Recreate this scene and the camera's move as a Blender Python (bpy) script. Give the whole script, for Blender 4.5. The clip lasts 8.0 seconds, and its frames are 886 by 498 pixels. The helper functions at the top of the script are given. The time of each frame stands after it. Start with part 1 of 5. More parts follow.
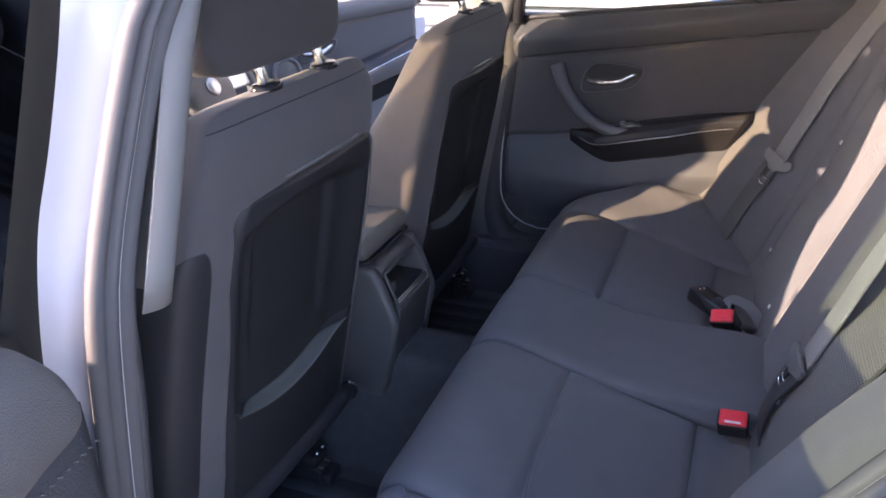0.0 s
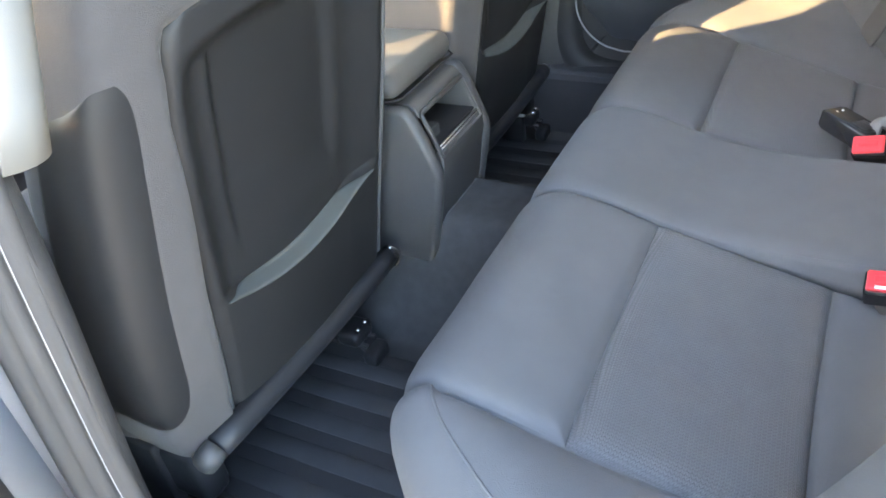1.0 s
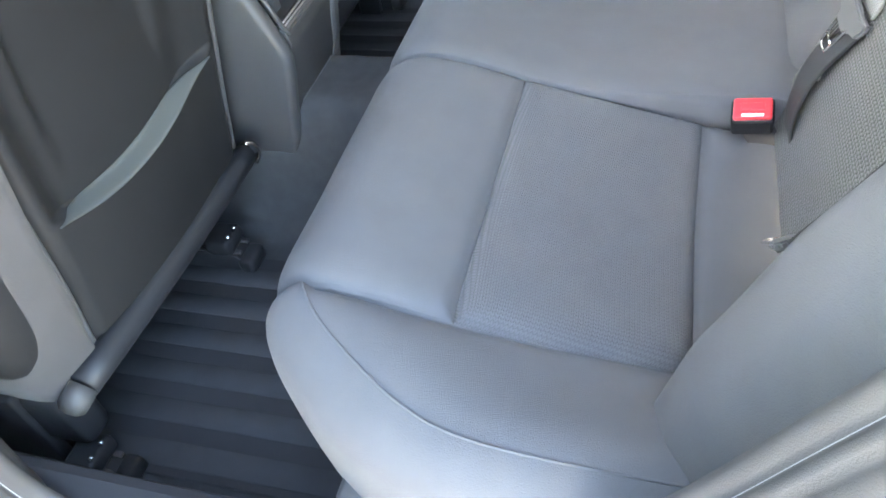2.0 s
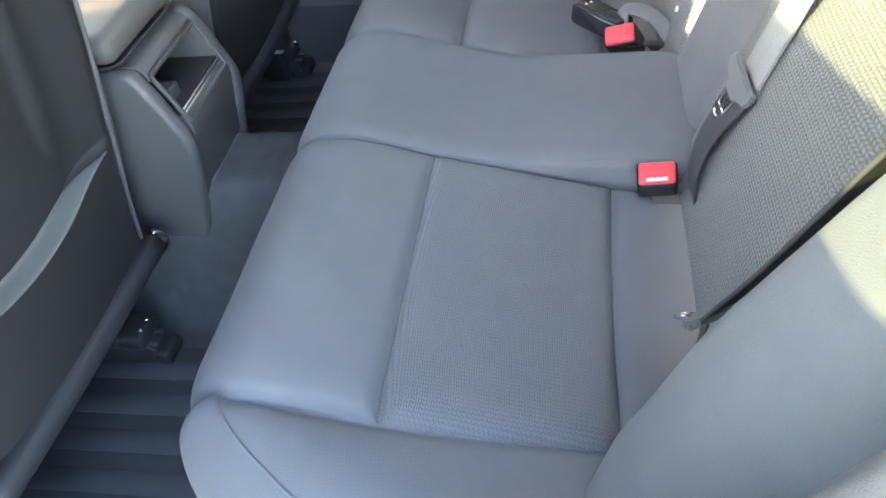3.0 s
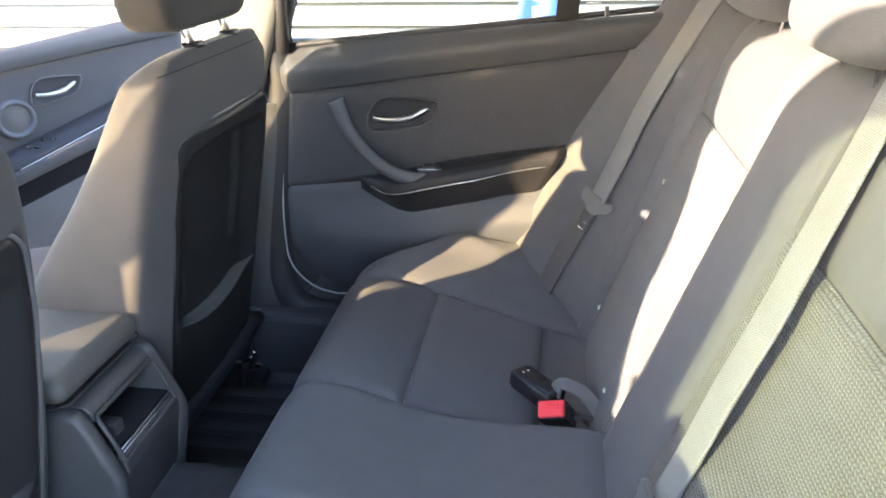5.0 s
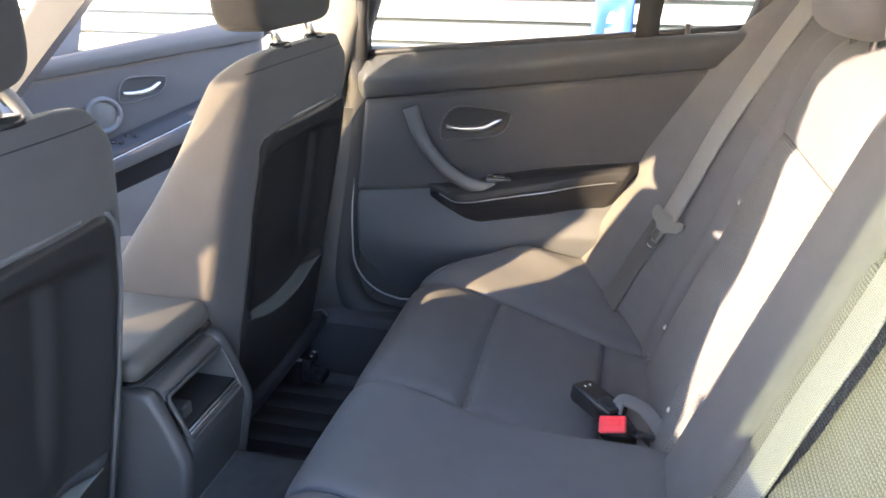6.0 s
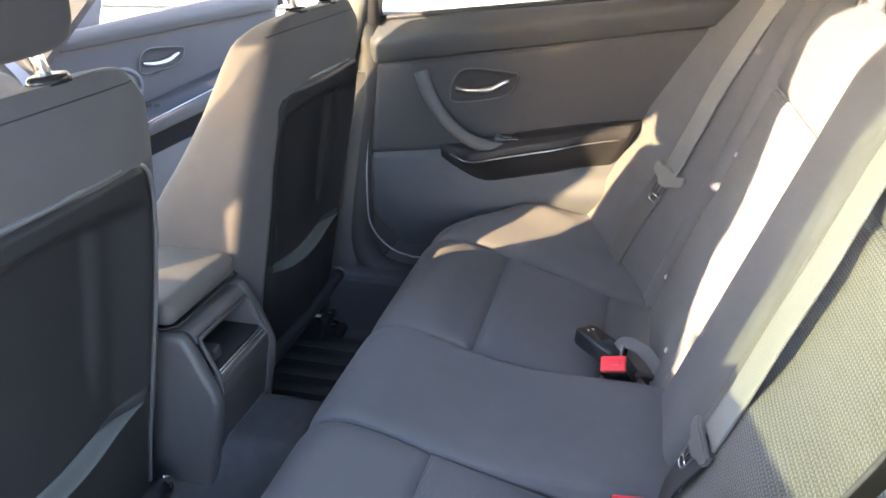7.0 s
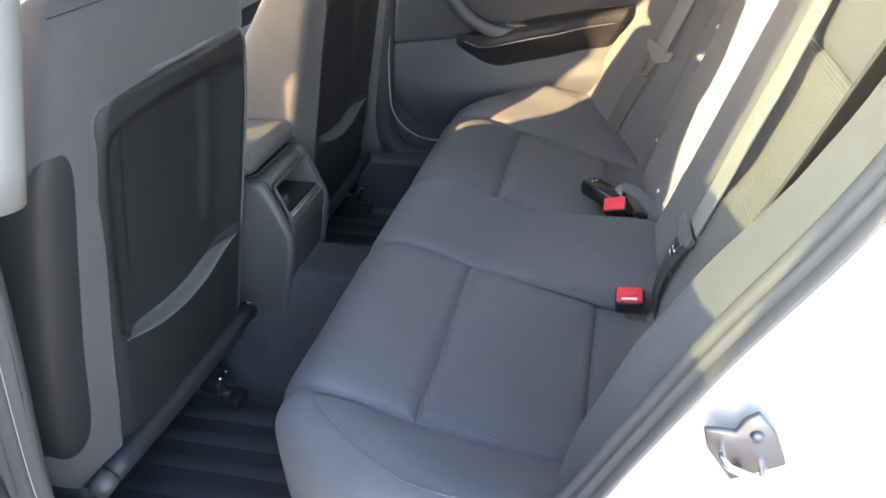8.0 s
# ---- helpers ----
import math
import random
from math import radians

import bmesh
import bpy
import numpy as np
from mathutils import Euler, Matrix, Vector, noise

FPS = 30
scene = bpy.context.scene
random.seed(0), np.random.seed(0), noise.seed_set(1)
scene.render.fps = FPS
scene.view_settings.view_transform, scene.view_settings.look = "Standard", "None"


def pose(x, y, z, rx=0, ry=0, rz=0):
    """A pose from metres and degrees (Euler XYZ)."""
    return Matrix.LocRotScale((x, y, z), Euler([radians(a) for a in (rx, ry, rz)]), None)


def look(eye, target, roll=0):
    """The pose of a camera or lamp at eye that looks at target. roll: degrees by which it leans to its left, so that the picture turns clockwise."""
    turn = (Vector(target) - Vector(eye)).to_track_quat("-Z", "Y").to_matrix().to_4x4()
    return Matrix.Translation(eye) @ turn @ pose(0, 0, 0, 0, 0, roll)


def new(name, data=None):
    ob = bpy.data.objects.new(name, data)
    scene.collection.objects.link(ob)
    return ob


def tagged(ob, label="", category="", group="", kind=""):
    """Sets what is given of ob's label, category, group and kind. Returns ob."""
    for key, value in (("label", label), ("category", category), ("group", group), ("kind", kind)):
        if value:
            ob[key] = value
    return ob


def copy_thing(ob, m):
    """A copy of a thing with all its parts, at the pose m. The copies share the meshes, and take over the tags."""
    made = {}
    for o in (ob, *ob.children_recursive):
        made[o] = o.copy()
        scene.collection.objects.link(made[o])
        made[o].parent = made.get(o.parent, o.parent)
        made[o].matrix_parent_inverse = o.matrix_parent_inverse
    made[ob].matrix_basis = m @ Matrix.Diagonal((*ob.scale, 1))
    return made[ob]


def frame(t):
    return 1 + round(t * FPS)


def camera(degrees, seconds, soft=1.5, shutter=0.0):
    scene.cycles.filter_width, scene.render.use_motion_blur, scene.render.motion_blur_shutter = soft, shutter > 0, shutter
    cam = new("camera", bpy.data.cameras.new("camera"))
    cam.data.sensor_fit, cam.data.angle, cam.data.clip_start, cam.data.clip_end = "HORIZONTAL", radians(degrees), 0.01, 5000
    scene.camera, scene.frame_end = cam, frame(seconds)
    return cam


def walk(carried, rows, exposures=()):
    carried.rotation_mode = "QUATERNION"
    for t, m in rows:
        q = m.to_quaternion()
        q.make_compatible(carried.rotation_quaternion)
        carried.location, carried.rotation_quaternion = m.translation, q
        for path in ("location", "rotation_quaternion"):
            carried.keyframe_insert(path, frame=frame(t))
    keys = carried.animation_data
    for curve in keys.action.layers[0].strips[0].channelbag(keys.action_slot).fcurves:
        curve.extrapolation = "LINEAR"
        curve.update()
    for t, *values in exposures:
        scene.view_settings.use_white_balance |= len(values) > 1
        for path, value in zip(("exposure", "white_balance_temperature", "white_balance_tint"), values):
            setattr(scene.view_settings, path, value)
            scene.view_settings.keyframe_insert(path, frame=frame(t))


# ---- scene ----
# ---- camera ----
cam = camera(61.8, 8.0, soft=1.7)
PATH = [
    (0, (-1.216, 0.132, 1.292), (0.469, 0.811, 0.456), -1.3),
    (0.5, (-1.055, 0.177, 1.214), (0.465, 1.081, 0.28), -4.5),
    (1, (-0.969, 0.167, 1.142), (0.422, 1.015, -0.017), -8.7),
    (1.5, (-0.939, 0.157, 1.1), (0.394, 0.827, -0.232), -11.0),
    (1.7, (-0.931, 0.162, 1.091), (0.385, 0.765, -0.29), -11.0),
    (2.8, (-0.891, 0.168, 1.102), (0.455, 0.577, -0.319), -10.8),
    (3, (-0.873, 0.156, 1.117), (0.531, 0.518, -0.261), -10.0),
    (3.5, (-0.835, 0.132, 1.159), (0.743, 0.367, -0.046), -6.4),
    (4, (-0.815, 0.121, 1.2), (0.892, 0.298, 0.173), -3.7),
    (4.5, (-0.816, 0.114, 1.247), (0.965, 0.311, 0.357), -2.4),
    (5, (-0.829, 0.116, 1.263), (0.979, 0.392, 0.455), -1.2),
    (5.2, (-0.831, 0.12, 1.248), (0.982, 0.44, 0.467), -0.8),
    (6.3, (-0.861, 0.136, 1.245), (0.928, 0.583, 0.472), 0.1),
    (6.5, (-0.873, 0.13, 1.249), (0.908, 0.586, 0.461), -0.2),
    (7, (-0.924, 0.107, 1.241), (0.839, 0.566, 0.416), -0.9),
    (7.5, (-1.054, 0.117, 1.233), (0.68, 0.558, 0.341), -1.6),
    (8, (-1.214, 0.121, 1.221), (0.474, 0.532, 0.23), -2.1),
]
walk(cam, [(t, look(eye, target, roll)) for t, eye, target, roll in PATH],
     exposures=[(0.0, 3.46, 5850, 32), (0.5, 4.22, 6300, 30), (1.0, 5.24, 6850, 14), (1.5, 5.58, 7000, 14), (3.0, 5.38, 6600, 12), (3.5, 5.20, 6050, 13),
                (4.0, 4.88, 5950, 16), (4.5, 4.50, 6000, 15), (5.0, 4.33, 6000, 18), (6.5, 4.40, 6050, 21), (7.0, 4.46, 6150, 20), (7.5, 4.54, 6200, 20), (8.0, 4.44, 6600, 18)])

# ---- light ----
SUN_AZ, SUN_EL = radians(52.5), radians(15.6)   # from straight ahead of the car towards its left; height
world = bpy.data.worlds.new("sky")
scene.world = world
world.use_nodes = True
wn = world.node_tree.nodes
sky = wn.new("ShaderNodeTexSky")
sky.sky_type, sky.sun_disc = "NISHITA", False
sky.sun_elevation, sky.sun_rotation = SUN_EL, -SUN_AZ
world.node_tree.links.new(sky.outputs[0], wn["Background"].inputs[0])
wn["Background"].inputs[1].default_value = 0.15
sun_dir = Vector((-math.sin(SUN_AZ) * math.cos(SUN_EL), math.cos(SUN_AZ) * math.cos(SUN_EL), math.sin(SUN_EL)))
sun = new("sun", bpy.data.lights.new("sun", "SUN"))
sun.data.energy, sun.data.angle, sun.data.color = 2.0, radians(0.53), (1.0, 0.78, 0.51)
sun.matrix_world = look(sun_dir * 20, (0, 0, 0))


# ---- materials ----
def mat(name, base, rough=0.6, metal=0.0, vary=0.15, scale=30.0, bump=0.0, bump_scale=400.0, spec=0.5, kind="noise", coat=0.0, sheen=0.0):
    m = bpy.data.materials.new(name)
    m.use_nodes = True
    nt = m.node_tree
    b = nt.nodes["Principled BSDF"]
    b.inputs["Roughness"].default_value, b.inputs["Metallic"].default_value = rough, metal
    b.inputs["Specular IOR Level"].default_value, b.inputs["Coat Weight"].default_value = spec, coat
    b.inputs["Sheen Weight"].default_value = sheen
    tc = nt.nodes.new("ShaderNodeTexCoord")
    n1, n2 = nt.nodes.new("ShaderNodeTexNoise"), nt.nodes.new("ShaderNodeTexNoise")
    n1.inputs["Scale"].default_value, n2.inputs["Scale"].default_value = scale, scale * 0.13
    n1.inputs["Detail"].default_value = 6
    add = nt.nodes.new("ShaderNodeMath")
    add.operation = "ADD"
    ramp = nt.nodes.new("ShaderNodeMix")
    ramp.data_type = "RGBA"
    ramp.inputs["A"].default_value = (*[c * (1 - vary) for c in base], 1)
    ramp.inputs["B"].default_value = (*[min(1, c * (1 + vary)) for c in base], 1)
    half = nt.nodes.new("ShaderNodeMath")
    half.operation = "MULTIPLY"
    half.inputs[1].default_value = 0.5
    for n in (n1, n2):
        nt.links.new(tc.outputs["Object"], n.inputs["Vector"])
    nt.links.new(n1.outputs["Fac"], add.inputs[0])
    nt.links.new(n2.outputs["Fac"], add.inputs[1])
    nt.links.new(add.outputs[0], half.inputs[0])
    nt.links.new(half.outputs[0], ramp.inputs["Factor"])
    nt.links.new(ramp.outputs["Result"], b.inputs["Base Color"])
    if bump:
        t = nt.nodes.new("ShaderNodeTexVoronoi" if kind == "grain" else "ShaderNodeTexNoise")
        t.inputs["Scale"].default_value = bump_scale
        nt.links.new(tc.outputs["Object"], t.inputs["Vector"])
        bp = nt.nodes.new("ShaderNodeBump")
        bp.inputs["Strength"].default_value, bp.inputs["Distance"].default_value = bump, 0.001
        nt.links.new(t.outputs[0], bp.inputs["Height"])
        nt.links.new(bp.outputs["Normal"], b.inputs["Normal"])
    return m


FABRIC = mat("seat_fabric", (0.112, 0.112, 0.117), 0.9, vary=0.2, bump=0.6, bump_scale=900, spec=0.2, sheen=0.08)


def woven(name, base, cell, row, relief=0.0016, tone_mix=0.55):
    """Coarse woven cloth: rows of short raised stitches, set off from row to row."""
    m = mat(name, base, 0.9, vary=0.18, spec=0.25, sheen=0.15)
    nt = m.node_tree
    b = nt.nodes["Principled BSDF"]
    tc = nt.nodes.new("ShaderNodeTexCoord")
    sep = nt.nodes.new("ShaderNodeSeparateXYZ")
    nt.links.new(tc.outputs["Object"], sep.inputs[0])

    def op(kind, a, b2=None):
        n = nt.nodes.new("ShaderNodeMath")
        n.operation = kind
        for i, v in enumerate((a, b2)):
            if v is None:
                continue
            if isinstance(v, (int, float)):
                n.inputs[i].default_value = v
            else:
                nt.links.new(v, n.inputs[i])
        return n.outputs[0]
    along = op("MULTIPLY", sep.outputs["X"], 1 / cell)
    down = op("MULTIPLY", op("SUBTRACT", op("MULTIPLY", sep.outputs["Z"], 1.06), op("MULTIPLY", sep.outputs["Y"], ROW_Y)), 1 / row)
    odd = op("MULTIPLY", op("FLOOR", down), 0.5)
    turn = op("SUBTRACT", op("MULTIPLY", op("FLOORED_MODULO", op("FLOOR", down), 2.0), 2.0), 1.0)
    slant = op("MULTIPLY", op("MULTIPLY", op("FRACT", down), 0.6), turn)
    u = op("FRACT", op("ADD", op("ADD", along, odd), slant))
    bump_u = op("SINE", op("MULTIPLY", u, math.pi))
    bump_v = op("POWER", op("SINE", op("MULTIPLY", op("FRACT", down), math.pi)), 0.7)
    h = op("MULTIPLY", op("POWER", bump_u, 0.8), bump_v)
    bp = nt.nodes.new("ShaderNodeBump")
    bp.inputs["Strength"].default_value, bp.inputs["Distance"].default_value = 0.9, relief
    nt.links.new(h, bp.inputs["Height"])
    nt.links.new(bp.outputs["Normal"], b.inputs["Normal"])
    mix = nt.nodes.new("ShaderNodeMix")
    mix.data_type, mix.blend_type = "RGBA", "MULTIPLY"
    mix.inputs["Factor"].default_value = tone_mix
    old = b.inputs["Base Color"].links[0].from_socket
    nt.links.new(old, mix.inputs["A"])
    tone = nt.nodes.new("ShaderNodeCombineColor")
    k = op("ADD", op("MULTIPLY", h, 1.05), 0.10)
    for i in range(3):
        nt.links.new(k, tone.inputs[i])
    nt.links.new(tone.outputs[0], mix.inputs["B"])
    nt.links.new(mix.outputs["Result"], b.inputs["Base Color"])
    return m


ROW_Y = 0.37
WEAVE_BACK = woven("woven_back_cloth", (0.146, 0.146, 0.142), 0.0058, 0.0043, 0.0015, 0.54)
ROW_Y = -1.0
WEAVE = woven("woven_cushion_cloth", (0.122, 0.122, 0.128), 0.0046, 0.0030, 0.0008, 0.30)
PLASTIC = mat("black_plastic", (0.072, 0.071, 0.072), 0.35, bump=0.3, bump_scale=1500, kind="grain")
SOFT = mat("soft_door_trim", (0.044, 0.0455, 0.048), 0.6, bump=0.3, bump_scale=1500, kind="grain")
CARPET = mat("carpet", (0.067, 0.068, 0.071), 0.95, vary=0.5, scale=45, bump=1.0, bump_scale=700, spec=0.05)
RUBBER = mat("rubber_seal", (0.022, 0.022, 0.024), 0.6)
SEAL = mat("door_seal_rubber", (0.08, 0.077, 0.077), 0.7, bump=0.3, bump_scale=900)
PAINT = mat("white_paint", (0.35, 0.35, 0.365), 0.3, vary=0.02, coat=0.6)
CHROME = mat("chrome", (0.86, 0.85, 0.83), 0.24, metal=1.0, vary=0.03)
LEVER = mat("satin_chrome", (0.52, 0.52, 0.53), 0.3, metal=0.95, vary=0.06)
SILVER = mat("silver_trim", (0.6, 0.6, 0.6), 0.3, metal=0.9)
RED = mat("red_plastic", (0.80, 0.045, 0.06), 0.35, vary=0.05)
ROW_Y = 0.37
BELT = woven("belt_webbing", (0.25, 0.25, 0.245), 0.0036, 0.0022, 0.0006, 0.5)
HEADLINER = mat("light_trim", (0.5, 0.5, 0.46), 0.8)
TRIM_PALE = mat("pale_pillar_trim", (0.155, 0.153, 0.142), 0.75, bump=0.2, bump_scale=1200)
CONCRETE = mat("concrete", (0.31, 0.285, 0.255), 0.9, vary=0.25, scale=8, bump=0.3, bump_scale=60)
SIDING = mat("white_siding", (0.30, 0.32, 0.34), 0.5, vary=0.06, scale=4)


RIM = mat("panel_rim_plastic", (0.12, 0.12, 0.122), 0.35, spec=0.5)
PANEL = mat("seat_back_plastic", (0.025, 0.025, 0.026), 0.44, spec=0.26, bump=0.2, bump_scale=1500, kind="grain")
GLOSS = mat("gloss_black_plastic", (0.018, 0.018, 0.02), 0.25, bump=0.05, bump_scale=800)
# Shadow under each siding lip, put into a dark blue-grey colour.
JOINT = mat("siding_joint_shade", (0.05, 0.066, 0.078), 0.6, vary=0.2)
ARM_BLACK = mat("matt_black_plastic", (0.026, 0.026, 0.028), 0.42, spec=0.2, bump=0.2, bump_scale=1500, kind="grain")
CONSOLE_FACE = mat("console_face_plastic", (0.060, 0.059, 0.060), 0.40, bump=0.3, bump_scale=1500, kind="grain")
# Paler than PANEL: sky sheen on the upturned ledge is in the colour.
LEDGE = mat("ledge_sheen_plastic", (0.085, 0.092, 0.088), 0.5, bump=0.25, bump_scale=1500, kind="grain")
SILL = mat("sill_plastic", (0.045, 0.045, 0.050), 0.6, spec=0.3, bump=0.3, bump_scale=1500, kind="grain")
ZINC = mat("bright_zinc", (0.72, 0.72, 0.70), 0.5, metal=0.35)
STEEL = mat("dark_steel", (0.12, 0.12, 0.125), 0.4, metal=0.7)
ROLL = mat("roll_cloth", (0.024, 0.025, 0.029), 0.5, bump=0.3, bump_scale=900, spec=0.4)
SEAM = mat("seam_thread", (0.02, 0.02, 0.022), 0.9)
SEAT_CLOTH = mat("front_seat_cloth", (0.076, 0.071, 0.071), 0.9, vary=0.22, bump=0.6, bump_scale=900, spec=0.2, sheen=0.12)
HEAD_CLOTH = mat("headrest_cloth", (0.052, 0.048, 0.046), 0.85, vary=0.22, bump=0.6, bump_scale=900, spec=0.2, sheen=0.08)
LEATHER = mat("grained_vinyl", (0.105, 0.101, 0.094), 0.5, bump=0.6, bump_scale=600, kind="grain")
POCKET = mat("pocket_black", (0.010, 0.010, 0.012), 0.8, spec=0.1)
# Darker copy of BELT: shade on the lower webbing put into the colour.
BELT_LOW = mat("lower_belt_webbing_shaded", (0.085, 0.083, 0.082), 0.8, bump=0.4, bump_scale=700)
TONGUE = mat("grey_plastic", (0.12, 0.12, 0.12), 0.4)
# Shaded copy of BELT: the dark of backlit webbing is in the colour.
BELT_DARK = mat("belt_webbing_shaded", (0.038, 0.038, 0.04), 0.7, bump=0.4, bump_scale=700)
DOOR_CLOTH = mat("door_cloth", (0.045, 0.0445, 0.047), 0.8, bump=0.7, bump_scale=420, kind="grain")
SOFT_LOW = mat("lower_door_plastic", (0.066, 0.070, 0.079), 0.55, bump=0.35, bump_scale=1500, kind="grain")
STRAP = mat("strap_plastic", (0.075, 0.078, 0.085), 0.55, bump=0.3, bump_scale=1500, kind="grain")
MATRIB = mat("mat_rib", (0.066, 0.068, 0.074), 0.95, vary=0.3, bump=0.8, bump_scale=900, spec=0.1)
MATBASE = mat("mat_base", (0.048, 0.049, 0.053), 0.95, bump=0.8, bump_scale=900, spec=0.1)
FRAME = mat("frame_rubber", (0.03, 0.028, 0.024), 0.5)


def glazing(name, tint):
    m = bpy.data.materials.new(name)
    m.use_nodes = True
    gt = m.node_tree
    gt.nodes.remove(gt.nodes["Principled BSDF"])
    clear, gloss, blend, fres = (gt.nodes.new("ShaderNode" + k) for k in ("BsdfTransparent", "BsdfGlossy", "MixShader", "Fresnel"))
    clear.inputs[0].default_value = (*tint, 1)
    gloss.inputs["Roughness"].default_value = 0.0
    fres.inputs["IOR"].default_value = 1.45
    gt.links.new(fres.outputs[0], blend.inputs[0])
    gt.links.new(clear.outputs[0], blend.inputs[1])
    gt.links.new(gloss.outputs[0], blend.inputs[2])
    gt.links.new(blend.outputs[0], gt.nodes["Material Output"].inputs[0])
    return m


GLASS = glazing("window_glass", (0.60, 0.61, 0.54))
GLASS_SCREEN = glazing("screen_glass", (0.74, 0.77, 0.74))
GLASS_BRONZE = glazing("bronze_tinted_glass", (0.82, 0.765, 0.56))
GLASS_GREEN = glazing("green_tinted_glass", (0.235, 0.30, 0.20))
WHITE = mat("white_plastic", (0.75, 0.75, 0.75), 0.4, vary=0.05)
BLUE = mat("blue_plastic", (0.025, 0.09, 0.34), 0.5, vary=0.3, scale=12)
RD_HINGE, RD_DIR = (-0.80, 0.75), (-0.94, -0.34)
NF_BELT = 0.97


# ---- building helpers ----
def empty(name):
    return new(name)


def part(name, bm, material, parent=None, label="", smooth=True):
    me = bpy.data.meshes.new(name)
    bm.normal_update()
    bm.to_mesh(me)
    bm.free()
    me.materials.append(material)
    if smooth:
        me.shade_smooth()
    ob = new(name, me)
    if parent:
        ob.parent = parent
    if label:
        ob["label"] = label
    return ob


def box(lo, hi, bevel=0.0, seg=2, turn=None):
    """A box between two corners, with rounded edges; turn: a matrix about its centre."""
    bm = bmesh.new()
    lo, hi = Vector(lo), Vector(hi)
    bmesh.ops.create_cube(bm, size=1.0)
    for v in bm.verts:
        v.co = Vector(v.co[i] * (hi[i] - lo[i]) for i in range(3))
    if bevel:
        bmesh.ops.bevel(bm, geom=bm.edges[:], offset=bevel, segments=seg, affect="EDGES", profile=0.5)
    mid = (lo + hi) / 2
    for v in bm.verts:
        v.co = (turn @ v.co if turn else v.co) + mid
    return bm


def grid(f, us, vs, thick=0.0, close_u=False, back=(0, 0, -1)):
    """A surface f(u, v) over two lists of values; thick: closed behind at that distance, on the side that back points to."""
    bm = bmesh.new()
    rows = [[bm.verts.new(f(u, v)) for v in vs] for u in us]
    n = len(us) if close_u else len(us) - 1
    for i in range(n):
        a, b = rows[i], rows[(i + 1) % len(us)]
        for j in range(len(vs) - 1):
            bm.faces.new((a[j], b[j], b[j + 1], a[j + 1]))
    if thick:
        bm.normal_update()
        way = sum((v.normal for v in bm.verts), Vector()).dot(Vector(back))
        off = abs(thick) * (1 if way > 0 else -1)
        under = [[bm.verts.new(v.co + v.normal * off) for v in row] for row in rows]
        for i in range(n):
            a, b = under[i], under[(i + 1) % len(us)]
            for j in range(len(vs) - 1):
                bm.faces.new((a[j + 1], b[j + 1], b[j], a[j]))
        for j in range(len(vs) - 1):
            for i, k in (((0, 1), (n, -1)) if not close_u else ()):
                q = (rows[i][j], rows[i][j + 1], under[i][j + 1], under[i][j])
                bm.faces.new(q if k > 0 else q[::-1])
        for i in range(n):
            i2 = (i + 1) % len(us)
            bm.faces.new((rows[i2][0], rows[i][0], under[i][0], under[i2][0]))
            bm.faces.new((rows[i][-1], rows[i2][-1], under[i2][-1], under[i][-1]))
        if off > 0:
            bmesh.ops.reverse_faces(bm, faces=bm.faces[:])
    return bm


def span(a, b, n):
    return [a + (b - a) * i / n for i in range(n + 1)]


def sweep(points, ring, closed=False, up=(0, 0, 1), caps=True):
    """A profile ring of (a, b) pairs carried along points; a runs sideways, b along up."""
    bm = bmesh.new()
    pts = [Vector(p) for p in points]
    rows = []
    for i, p in enumerate(pts):
        if closed:
            d = pts[(i + 1) % len(pts)] - pts[i - 1]
        else:
            d = pts[min(i + 1, len(pts) - 1)] - pts[max(i - 1, 0)]
        d.normalize()
        side = d.cross(Vector(up))
        side.normalize()
        top = side.cross(d)
        rows.append([bm.verts.new(p + side * a + top * b) for a, b in ring])
    k = len(ring)
    for i in range(len(rows) if closed else len(rows) - 1):
        a, b = rows[i], rows[(i + 1) % len(rows)]
        for j in range(k):
            bm.faces.new((a[j], a[(j + 1) % k], b[(j + 1) % k], b[j]))
    if caps and not closed:
        bm.faces.new(rows[0][::-1])
        bm.faces.new(rows[-1])
    bmesh.ops.recalc_face_normals(bm, faces=bm.faces[:])
    return bm


def circle(r, n=10):
    return [(r * math.cos(2 * math.pi * i / n), r * math.sin(2 * math.pi * i / n)) for i in range(n)]


def spline(pts, n=8):
    """A smooth line through points."""
    pts = [Vector(p) for p in pts]
    out = []
    for i in range(len(pts) - 1):
        p0, p1, p2, p3 = pts[max(i - 1, 0)], pts[i], pts[i + 1], pts[min(i + 2, len(pts) - 1)]
        for j in range(n):
            t = j / n
            out.append(0.5 * (2 * p1 + (p2 - p0) * t + (2 * p0 - 5 * p1 + 4 * p2 - p3) * t * t + (3 * p1 - p0 - 3 * p2 + p3) * t ** 3))
    return out + [pts[-1]]


def lerp(table, x):
    """Linear interpolation in a table of (x, y)."""
    if x <= table[0][0]:
        return table[0][1]
    for (a, ya), (b, yb) in zip(table, table[1:]):
        if x <= b:
            return ya + (yb - ya) * (x - a) / (b - a)
    return table[-1][1]


def smooth(a, b, x):
    t = min(1, max(0, (x - a) / (b - a)))
    return t * t * (3 - 2 * t)


# ---- forms shared by the two sides of the car ----
GROUND = -0.06
